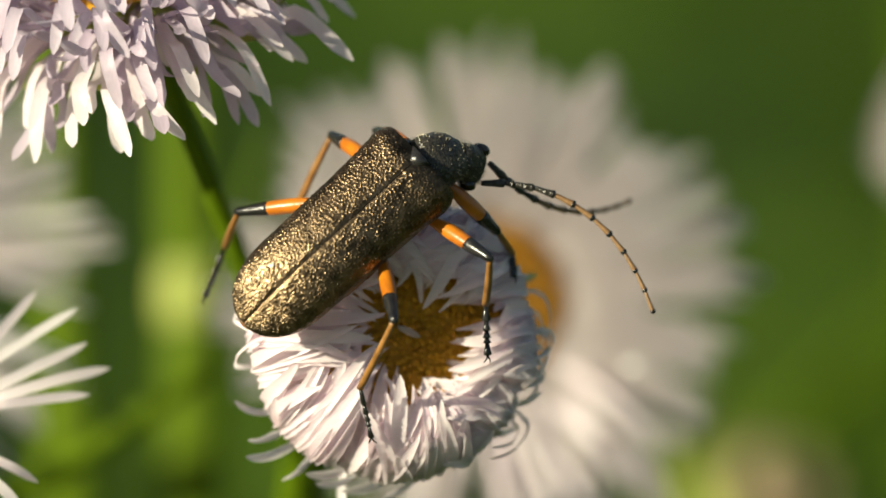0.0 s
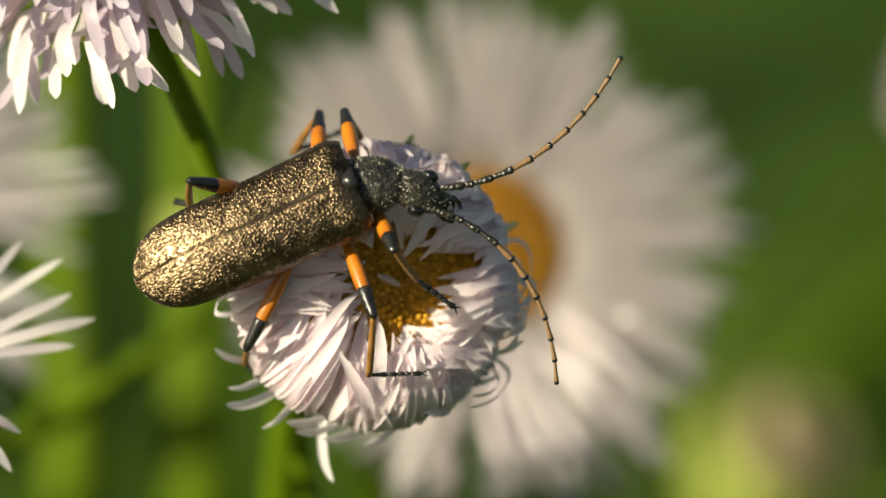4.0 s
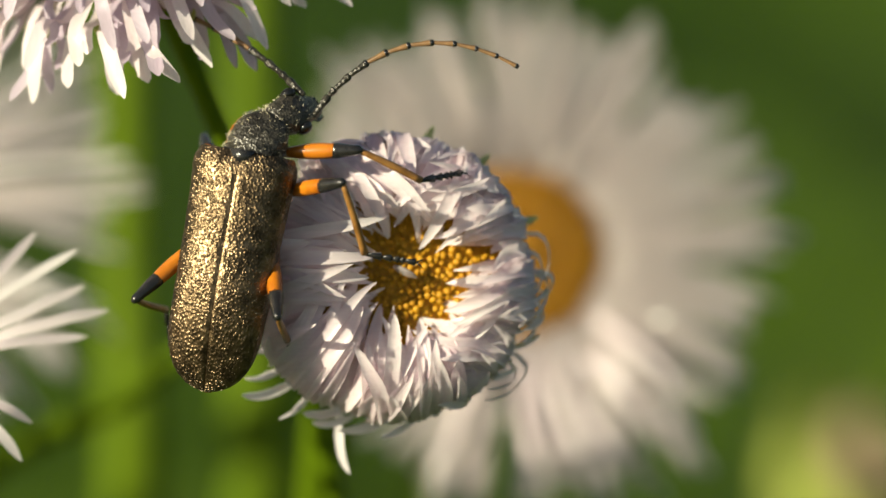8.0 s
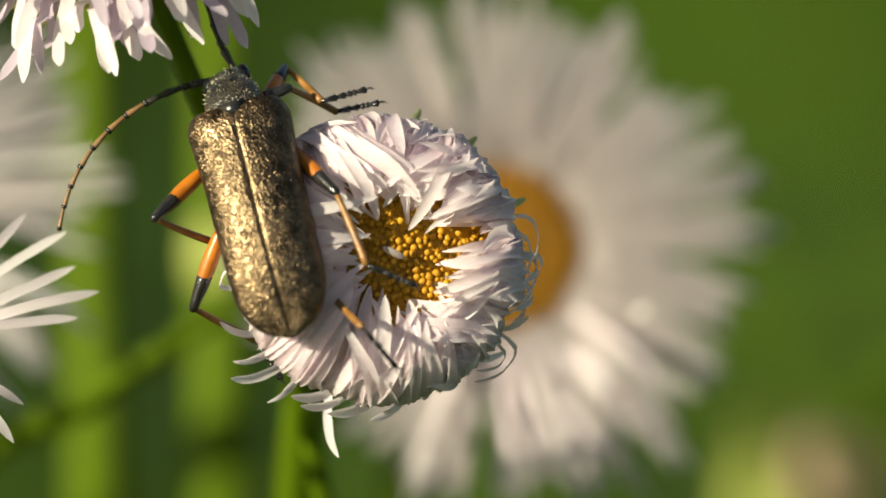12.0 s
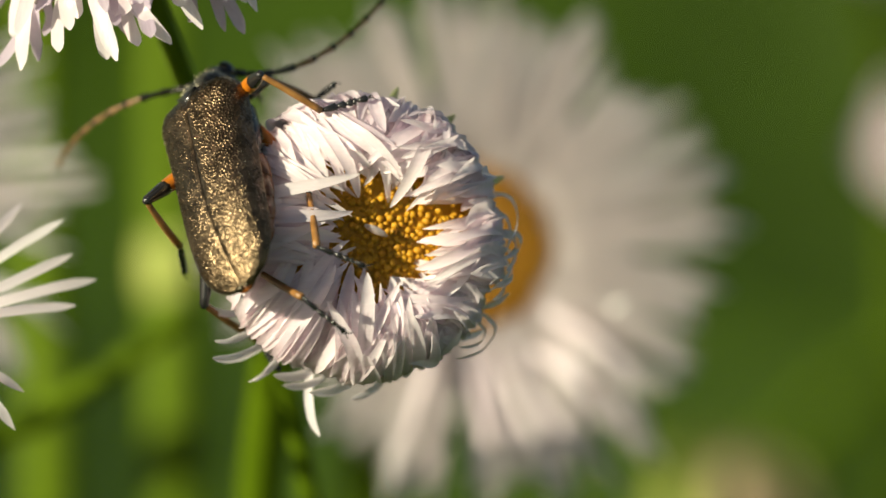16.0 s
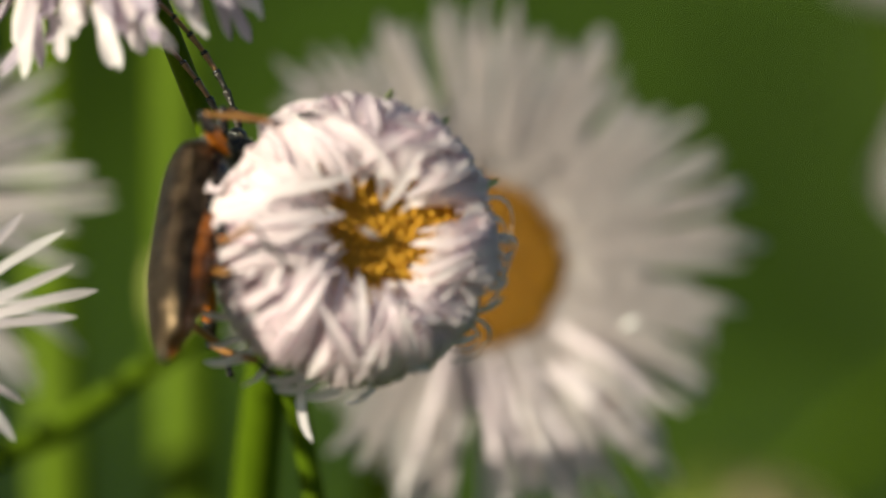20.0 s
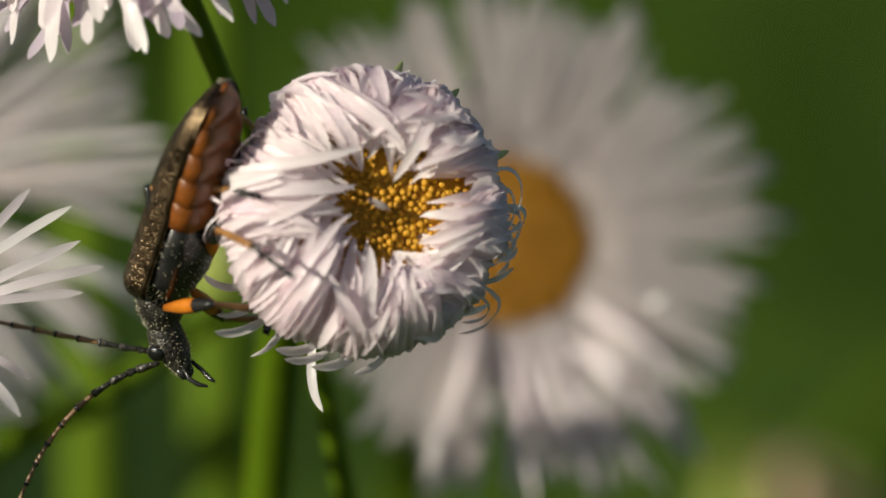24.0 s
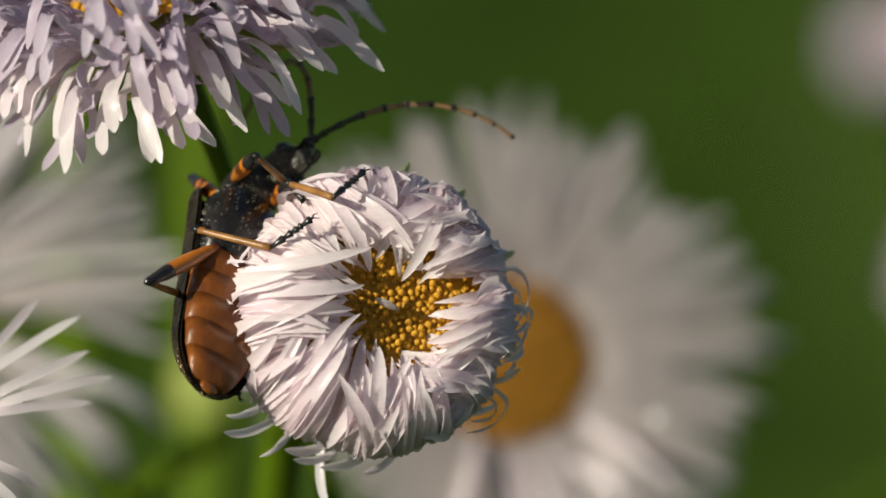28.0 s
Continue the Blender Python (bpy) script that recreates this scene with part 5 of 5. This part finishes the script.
    (20.5, pose(-0.00801, -0.00003, 0.50030, -79.02, -30.41, 78.25)),
    (20.75, pose(-0.00820, 0.00035, 0.50039, -79.95, -25.13, 76.50)),
    (21, pose(-0.00839, 0.00073, 0.50047, -81.01, -19.87, 74.72)),
    (21.25, pose(-0.00826, 0.00092, 0.50039, -79.03, -17.35, 72.71)),
    (21.5, pose(-0.00814, 0.00112, 0.50032, -77.17, -14.76, 70.82)),
    (21.75, pose(-0.00861, 0.00194, 0.50046, -75.89, -19.38, 84.51)),
    (22, pose(-0.00839, 0.00296, 0.49984, -76.20, -9.06, 83.01)),
    (22.25, pose(-0.00818, 0.00391, 0.49923, -75.29, 2.54, 81.58)),
    (22.5, pose(-0.00808, 0.00432, 0.49896, -73.72, 12.97, 80.86)),
    (22.75, pose(-0.00815, 0.00409, 0.49900, -70.92, 23.24, 79.82)),
    (23, pose(-0.00832, 0.00351, 0.49911, -66.95, 34.81, 78.71)),
    (23.25, pose(-0.00853, 0.00273, 0.49925, -62.38, 45.68, 79.91)),
    (23.5, pose(-0.00874, 0.00191, 0.49937, -57.16, 53.57, 85.79)),
    (23.75, pose(-0.00893, 0.00077, 0.49945, -42.36, 62.88, 103.26)),
    (24, pose(-0.00913, -0.00037, 0.49952, -15.97, 68.44, 132.22)),
    (24.25, pose(-0.00916, -0.00039, 0.49929, -26.68, 74.02, 126.07)),
    (24.5, pose(-0.00920, -0.00042, 0.49905, -45.48, 78.95, 111.78)),
    (24.75, pose(-0.00918, -0.00018, 0.49939, -47.42, 76.52, 109.67)),
    (25, pose(-0.00915, 0.00006, 0.49972, -48.75, 74.08, 108.17)),
    (25.25, pose(-0.00804, 0.00273, 0.49940, -82.21, 48.59, 70.80)),
    (25.5, pose(-0.00711, 0.00538, 0.49904, -84.49, 10.64, 61.68)),
    (25.75, pose(-0.00738, 0.00567, 0.49928, -86.02, 4.23, 65.52)),
    (26, pose(-0.00765, 0.00577, 0.49951, -86.72, 0.79, 68.09)),
    (26.25, pose(-0.00782, 0.00577, 0.49946, -87.15, -0.13, 69.50)),
    (26.5, pose(-0.00784, 0.00575, 0.49940, -87.87, -0.74, 70.89)),
    (26.75, pose(-0.00779, 0.00563, 0.49943, -90.23, -2.93, 72.45)),
    (27, pose(-0.00782, 0.00533, 0.49951, -93.20, -6.34, 73.92)),
    (27.25, pose(-0.00800, 0.00426, 0.49973, -94.23, -10.78, 76.25)),
    (27.5, pose(-0.00815, 0.00274, 0.50013, -96.33, -15.96, 78.42)),
    (27.75, pose(-0.00778, 0.00029, 0.50077, -135.03, -36.89, 76.88)),
    (28, pose(-0.00798, 0.00029, 0.50177, -135.03, -36.89, 76.88)),
]
# rows for the feet, from which step_legs() makes those of walk(): seconds, ankle from the middle of the head in millimetres, side of the knee, way of the toes
FRONT_LEFT = [
    (0, (0.15, 1.59, 4.72), (0.13, 0.99, -0.05), (0.22, 0.92, -0.32)),
    (5, (-0.28, 1.41, 4.11), (0.06, 0.95, 0.31), (1.00, 0.09, 0.04)),
    (6, (-2.19, -1.95, 4.03), (-0.38, -0.29, 0.88), (0.20, 0.83, 0.51)),
    (8, (-3.60, 2.68, 4.10), (0.91, 0.41, 0.08), (0.53, -0.42, 0.74)),
    (10, (-3.60, 2.68, 4.10), (0.91, 0.41, 0.08), (0.53, -0.42, 0.74)),
    (11, (-1.40, 1.85, 4.54), (0.38, -0.38, 0.84), (0.83, -0.37, 0.41)),
    (17, (-1.34, 2.84, 3.97), (0.04, -0.94, 0.33), (0.33, -0.71, 0.62)),
    (20, (-2.11, 3.00, 2.93), (0.03, -0.67, 0.74), (0.10, -0.66, 0.75)),
    (24, (-3.38, -1.18, -2.68), (-0.43, 0.90, 0.03), (0.13, -0.96, 0.26)),
    (25, (-4.42, -1.56, -0.61), (-0.15, 0.86, 0.49), (0.26, -0.89, 0.38)),
    (28, (-1.36, -2.19, 4.54), (0.28, -0.96, -0.05), (0.64, 0.60, 0.48)),
]
FRONT_RIGHT = [
    (0, (3.84, 0.05, 2.83), (0.10, -0.81, 0.58), (0.08, -0.99, -0.09)),
    (2, (3.52, -1.51, 2.74), (0.10, -0.69, 0.72), (0.64, 0.13, -0.75)),
    (5, (1.20, -4.23, 1.66), (-0.03, -0.30, 0.95), (0.80, -0.01, -0.60)),
    (6, (0.78, 1.14, 4.38), (0.68, 0.65, 0.36), (0.55, -0.83, 0.12)),
    (8, (0.91, -2.19, 4.06), (0.67, -0.20, 0.71), (0.85, 0.51, 0.09)),
    (10, (0.91, -2.19, 4.06), (0.67, -0.20, 0.71), (0.85, 0.51, 0.09)),
    (11, (-1.56, 0.22, 5.02), (0.13, -0.16, 0.98), (0.61, 0.78, 0.15)),
    (12, (-1.88, 0.86, 5.18), (0.79, 0.21, -0.57), (0.88, 0.40, 0.25)),
    (15, (-1.45, -0.50, 4.89), (-0.16, -0.12, 0.98), (0.96, -0.01, 0.28)),
    (17, (-1.17, -1.49, 4.39), (0.08, -0.56, 0.82), (0.88, 0.33, 0.35)),
    (20, (-2.58, -0.18, 4.17), (-0.18, -0.03, 0.98), (0.71, -0.58, 0.41)),
    (24, (-2.97, 0.85, -3.57), (0.69, -0.69, 0.21), (-0.17, -0.98, -0.09)),
    (28, (-2.47, 0.63, 4.07), (-0.22, -0.78, -0.59), (0.05, -0.98, 0.18)),
]
MIDDLE_LEFT = [
    (0, (-2.98, 1.65, 4.17), (0.66, 0.74, -0.12), (-0.07, 0.91, -0.41)),
    (5, (-2.47, 2.38, 3.73), (0.66, 0.73, 0.20), (0.87, 0.16, 0.47)),
    (6, (-4.19, 2.24, 1.37), (-0.28, 0.94, 0.17), (0.35, 0.09, 0.93)),
    (8, (-5.03, -0.97, 3.50), (0.54, 0.76, -0.36), (-0.46, 0.77, -0.44)),
    (10, (-5.03, -0.97, 3.50), (0.54, 0.76, -0.36), (-0.46, 0.77, -0.44)),
    (11, (-5.37, -1.05, 1.08), (-0.17, 0.62, 0.77), (-0.27, 0.56, -0.78)),
    (12, (-5.37, -0.85, 0.96), (-0.05, 0.66, 0.75), (-0.23, 0.56, -0.79)),
    (15, (-5.48, -0.20, -0.25), (-0.25, 0.03, 0.97), (0.01, 0.58, -0.81)),
    (17, (-6.21, 0.13, 0.13), (-0.29, -0.28, 0.92), (0.00, 0.81, -0.59)),
    (20, (-3.79, -3.66, 0.18), (-0.35, 0.52, 0.78), (-0.61, 0.61, -0.51)),
    (24, (-4.12, -1.80, 1.37), (-0.24, 0.26, 0.94), (0.43, -0.90, 0.11)),
    (25, (-4.12, 0.56, 2.34), (-0.25, 0.25, 0.94), (0.21, -0.80, 0.57)),
    (28, (-3.34, -1.82, 2.79), (0.03, -0.83, 0.56), (0.69, -0.23, 0.68)),
]
MIDDLE_RIGHT = [
    (0, (2.81, -3.13, 2.18), (0.32, -0.32, 0.89), (0.09, -0.52, -0.85)),
    (2, (1.47, -4.31, 1.19), (0.17, -0.19, 0.97), (0.23, -0.19, -0.96)),
    (5, (-0.35, -4.40, -1.49), (0.35, -0.36, 0.86), (1.00, -0.07, -0.03)),
    (6, (-0.78, -4.63, 0.30), (-0.07, -0.00, 1.00), (0.54, -0.15, -0.83)),
    (8, (-0.91, -4.13, 2.20), (0.67, -0.20, 0.71), (0.97, -0.25, -0.07)),
    (10, (-0.91, -4.13, 2.20), (0.67, -0.20, 0.71), (0.97, -0.25, -0.07)),
    (11, (-0.74, -3.78, 2.68), (0.52, -0.85, 0.04), (0.74, -0.48, -0.48)),
    (12, (-0.51, -4.14, 1.14), (0.35, -0.63, 0.70), (0.91, -0.21, -0.35)),
    (15, (-1.63, -4.22, 1.38), (0.13, -0.47, -0.88), (0.73, -0.45, -0.51)),
    (17, (-1.64, -4.40, 0.72), (0.10, 0.13, -0.99), (0.93, -0.36, -0.04)),
    (20, (-3.48, -5.04, 2.01), (-0.54, 0.80, 0.27), (0.56, -0.61, -0.56)),
    (24, (-3.47, -4.18, 0.27), (-0.51, 0.08, 0.86), (0.67, -0.59, -0.46)),
    (28, (-4.10, 1.65, 2.13), (0.79, -0.38, 0.48), (-0.19, -0.92, 0.35)),
]
HIND_LEFT = [
    (0, (-4.71, 1.55, 2.34), (-0.53, 0.66, 0.54), (-0.51, -0.43, -0.74)),
    (5, (-6.01, -1.39, 3.34), (-0.24, 0.08, 0.97), (-0.32, 0.93, -0.19)),
    (6, (-6.97, -0.62, -0.20), (-0.54, 0.35, 0.76), (-0.08, 0.95, -0.29)),
    (8, (-7.34, -1.29, -0.58), (-0.39, 0.29, 0.87), (0.03, 0.25, -0.97)),
    (10, (-7.34, -1.29, -0.58), (-0.39, 0.29, 0.87), (0.03, 0.25, -0.97)),
    (11, (-3.98, -1.66, -2.29), (-0.40, 0.72, 0.56), (0.33, 0.40, -0.86)),
    (12, (-3.92, 0.36, -2.66), (-0.43, 0.80, 0.43), (0.31, -0.76, -0.56)),
    (15, (-3.06, 1.14, -3.34), (-0.87, 0.25, 0.42), (0.20, -0.86, -0.48)),
    (17, (-3.49, 0.10, -3.44), (-0.53, 0.35, 0.77), (0.29, -0.90, -0.32)),
    (20, (-3.21, -1.85, -3.28), (-0.12, 0.97, -0.20), (0.54, 0.39, -0.75)),
    (24, (-3.97, 2.05, 2.25), (-0.85, 0.34, 0.40), (-0.00, -0.74, 0.67)),
    (25, (-4.53, 2.69, 3.41), (-0.77, 0.52, 0.38), (0.03, -0.76, 0.65)),
    (28, (-4.06, -1.37, -0.33), (0.39, 0.02, 0.92), (0.22, -0.43, -0.88)),
]
HIND_RIGHT = [
    (0, (-1.30, -4.53, -0.14), (0.13, -0.36, 0.92), (0.17, -0.02, -0.98)),
    (2, (-1.18, -4.49, -0.62), (0.15, -0.31, 0.94), (0.18, 0.09, -0.98)),
    (5, (-4.21, -0.81, -2.27), (-0.58, -0.52, 0.62), (0.24, -0.97, -0.09)),
    (6, (-3.68, -1.85, -2.14), (-0.62, -0.28, 0.73), (0.54, -0.81, -0.23)),
    (8, (-3.38, -3.13, -1.09), (-0.24, -0.25, 0.94), (-0.10, 0.43, -0.90)),
    (10, (-3.38, -3.13, -1.09), (-0.24, -0.25, 0.94), (-0.10, 0.43, -0.90)),
    (11, (-0.75, -4.60, 0.68), (-0.34, 0.02, -0.94), (0.84, -0.21, -0.50)),
    (12, (-0.72, -5.67, -0.46), (-0.29, 0.26, -0.92), (0.60, -0.01, -0.80)),
    (15, (-1.86, -4.41, -0.06), (0.05, 0.92, -0.39), (0.75, -0.31, -0.58)),
    (17, (-2.48, -6.20, -0.63), (-0.25, 0.93, -0.26), (0.70, -0.21, -0.68)),
    (20, (-3.47, 1.06, -2.97), (-0.87, 0.21, 0.44), (0.06, -0.92, -0.40)),
    (24, (-3.26, 2.69, 1.98), (-0.91, 0.41, 0.08), (0.68, 0.36, 0.63)),
    (28, (-5.76, -0.59, 0.87), (-0.66, -0.74, -0.14), (0.07, -0.98, -0.20)),
]
ANTENNA_LEFT = [
    (0, (0.46, -1.09, -1.29), (1.66, -1.52, -2.99)),
    (1, (0.53, -1.51, -1.40), (1.30, -1.97, -3.22)),
    (2, (1.15, -1.30, -0.95), (2.30, -1.90, -2.40)),
    (2.5, (2.20, -0.70, -0.40), (4.60, -0.60, -0.80)),
    (5, (3.14, 0.28, -0.36), (6.58, 2.79, -0.24)),
    (6, (2.48, 0.91, 0.23), (4.45, 2.32, 0.57)),
    (7, (2.54, 0.60, -0.24), (4.17, 1.75, -0.55)),
    (8, (0.97, 2.05, -0.30), (1.26, 4.37, -0.92)),
    (9, (1.74, -0.14, -0.82), (3.46, 0.52, -1.83)),
    (10.2, (1.99, -0.26, -0.86), (3.73, 0.21, -1.94)),
    (11, (-2.66, 3.61, -0.46), (-6.32, 4.37, -1.10)),
    (12, (-0.84, 4.10, 0.55), (-3.79, 6.62, 0.43)),
    (14.5, (2.17, 0.72, 0.83), (2.92, 2.73, 0.05)),
    (17, (-0.21, 2.94, 0.38), (0.16, 5.52, -0.38)),
    (19, (1.8, -0.3, 1.2), (3.1, -1.2, 3.2)),
    (20, (1.7, -0.4, 1.3), (2.6, -1.3, 3.6)),
    (21, (1.3, -0.4, 1.8), (0.6, -1.4, 4.4)),
    (22.5, (0.89, -0.52, 3.20), (2.47, 0.38, 4.08)),
    (24, (1.56, 1.01, 1.07), (3.89, 2.29, 0.97)),
    (25, (-2.47, -0.86, 2.85), (-3.94, -1.81, 4.36)),
    (26, (0.82, -0.04, 1.37), (2.62, -0.81, 2.25)),
    (28, (2.26, -0.78, -0.43), (1.95, -0.51, 1.40)),
]
ANTENNA_RIGHT = [
    (0, (1.77, -2.91, -0.30), (1.07, -6.72, -0.98)),
    (1, (1.49, -2.70, -0.44), (2.12, -6.28, -1.03)),
    (2, (1.46, -2.10, -0.77), (0.64, -5.41, -1.94)),
    (2.5, (0.90, -2.53, -0.93), (-0.37, -5.88, -2.22)),
    (5, (1.72, -2.17, -1.13), (1.65, -5.03, -2.37)),
    (6, (3.21, 0.75, -0.60), (4.83, -0.35, -2.05)),
    (7, (2.83, 0.47, -0.67), (4.52, -1.36, -2.30)),
    (8, (3.03, -2.62, -0.62), (2.95, -6.41, -1.51)),
    (9, (1.88, -0.59, -0.92), (3.96, -1.88, -2.41)),
    (10.2, (2.51, -1.27, -1.07), (4.34, -2.56, -2.53)),
    (11, (1.43, -2.23, 0.05), (1.31, -5.69, -0.65)),
    (12, (1.73, 0.01, 0.18), (4.29, -0.82, 0.35)),
    (15, (1.29, -0.85, -0.46), (3.53, -1.79, -0.68)),
    (16, (0.23, -1.22, -1.30), (1.83, -3.36, -2.20)),
    (17, (0.59, -2.90, -2.39), (-0.04, -5.49, -5.19)),
    (19, (1.7, -0.9, 1.3), (2.6, -2.2, 3.5)),
    (20, (1.6, -0.9, 1.4), (2.1, -2.2, 3.9)),
    (21, (1.2, -0.9, 1.8), (0.0, -2.2, 4.5)),
    (22.5, (0.86, 1.92, 1.68), (2.43, 3.63, 2.12)),
    (24, (0.56, 0.64, 2.44), (0.99, 1.19, 4.70)),
    (25, (0.37, -0.67, -1.69), (1.84, -0.81, -2.34)),
    (26, (0.82, 0.87, 0.56), (2.79, 0.07, 0.92)),
    (28, (1.93, 2.25, -3.26), (1.59, 5.25, -4.90)),
]
HEAD_PLACE = Vector((-0.00165, -0.00031, 0.49903))
FLOWER_HOME = Vector((0.00235, 0.01969, 0.0))


def between(rows, t):
    for (a, ma), (b, mb) in zip(rows, rows[1:]):
        if t <= b + 1e-6:
            return ma.lerp(mb, (t - a) / (b - a))
    return rows[-1][1]


def along(start, end, up):
    """A pose at start whose x runs to end and whose z is near up."""
    x = (end - start).normalized()
    z = (up - x * up.dot(x)).normalized()
    y = z.cross(x)
    return Matrix(((x.x, y.x, z.x, start.x), (x.y, y.y, z.y, start.y), (x.z, y.z, z.z, start.z), (0, 0, 0, 1)))


def eased(a, b, s):
    s = max(0.0, min(1.0, s))
    return a.lerp(b, s * s * (3 - 2 * s))


def stance(keys, t):
    """Ankle, knee side and toe direction at t: a foot holds its place and steps between two keys."""
    for (ta, *a), (tb, *b) in zip(keys, keys[1:]):
        if t <= tb:
            span = min(tb - ta, 0.9)
            s = (t - (ta + tb) / 2) / span + 0.5
            a, b = [Vector(v) for v in a], [Vector(v) for v in b]
            foot = eased(a[0], b[0], s)
            far = 0.5 * (a[0].length + b[0].length)
            if foot.length < far and (a[0] - b[0]).length > 0.5:
                foot = foot.normalized() * far
            return foot, eased(a[1], b[1], (t - ta) / (tb - ta)).normalized(), eased(a[2], b[2], s).normalized()
    return [Vector(v) for v in keys[-1][1:]]


def limited(rows, t, m):
    """Adds a row, turning at most 70 degrees from the last."""
    if rows:
        q0, q1 = rows[-1][1].to_quaternion(), m.to_quaternion()
        turn = q0.rotation_difference(q1).angle
        turn = min(turn, 2 * math.pi - turn)
        if turn > radians(70):
            m = Matrix.LocRotScale(m.translation, q0.slerp(q1, radians(70) / turn), None)
    rows.append((t, m))
    return m


def step_legs():
    """Feet hold on to the flower's head; the knees follow from the limbs' lengths."""
    keyed = {(0, 1): FRONT_LEFT, (0, -1): FRONT_RIGHT, (1, 1): MIDDLE_LEFT, (1, -1): MIDDLE_RIGHT, (2, 1): HIND_LEFT, (2, -1): HIND_RIGHT}
    for pair, side, fe, ti, ta in legs:
        hip = Vector(HIPS[pair]) * MM
        hip.y *= side
        a, b = FEMUR[pair] * MM, TIBIA[pair] * MM
        rows = ([], [], [])
        for t, m in BEETLE_ROWS:
            centre = HEAD_PLACE + between(FLOWER_ROWS, t).translation - FLOWER_HOME
            foot, pole, toe = stance(keyed[pair, side], t)
            back = (m @ Matrix.Scale(BODY, 4)).inverted()
            gap = back @ (centre + foot * MM) - hip
            d = max(abs(a - b) + 0.5 * MM, min(0.97 * (a + b), gap.length))
            gap = gap.normalized() * d
            q = max(-1, min(1, (a * a + d * d - b * b) / (2 * a * d)))
            pole = (pole - gap * (pole.dot(gap) / (d * d))).normalized()
            knee = hip + gap.normalized() * (a * q) + pole * (a * math.sqrt(1 - q * q))
            turn = back.to_3x3()
            ankle = hip + gap
            knee = limited(rows[0], t, along(hip, knee, pole)) @ Vector((a, 0, 0))
            ankle = limited(rows[1], t, along(knee, ankle, pole)) @ Vector((b, 0, 0))
            limited(rows[2], t, along(ankle, ankle + turn.normalized() @ (toe - 0.12 * foot.normalized()) * MM, turn.normalized() @ foot))
        for ob, r in zip((fe, ti, ta), rows):
            walk(ob, r)


def bend_neck():
    """The pronotum turns on the body, the head a little further on the pronotum."""
    prothorax, head = bends
    further = []
    for t, m in NECK_ROWS:
        e = m.to_euler()
        turn = Euler((0, e.y * 1.25 / 0.6, e.z * 1.25 / 0.6)).to_matrix().to_4x4()
        further.append((t, Matrix.Translation(m @ Vector((1.35 * MM, 0, 0))) @ turn))
    walk(prothorax, NECK_ROWS)
    walk(head, further)
    return further


def wave_antennae(head_rows):
    """Each antenna lies along a bow from its base through a middle to a tip."""
    for (side, joints), keys in zip(antennae, (ANTENNA_LEFT, ANTENNA_RIGHT)):
        rows = [[] for _ in joints]
        for t in [0.25 * k for k in range(113)]:
            for (ta, m0, t0), (tb, m1, t1) in zip(keys, keys[1:]):
                if t <= tb:
                    break
            s = (t - ta) / (tb - ta)
            mid, tip = eased(Vector(m0), Vector(m1), s), eased(Vector(t0), Vector(t1), s)
            bend = 2 * mid - 0.5 * tip
            whole = sum(n for _, n in joints)
            p, done = between(head_rows, t) @ (Vector((1.15, side * 0.34, 0.22)) * MM) / MM, 0.0
            for k, (ob, length) in enumerate(joints):
                u = (done + length / 2) / whole
                d = ((1 - u) * bend + u * (tip - bend)).normalized()
                e = p + d * length
                limited(rows[k], t, along(p * MM, e * MM, Vector((0, 0, 1))))
                p, done = e, done + length
        for (ob, _), r in zip(joints, rows):
            walk(ob, r)


def motions():
    walk(front_flower, FLOWER_ROWS)
    for ob, far in ((near_left, -0.9), (far_left, 2.0)):
        home = ob.matrix_basis.translation.copy()
        walk(ob, [(t, pose(home.x + far * s * MM, home.y, home.z + 0.3 * abs(far) * s * MM)) for t, s in ((0, 0), (19, 0), (21.5, 0.35), (24, 0.8), (25, 1), (28, 1))])
    walk(beetle, BEETLE_ROWS)
    step_legs()
    wave_antennae(bend_neck())


motions()
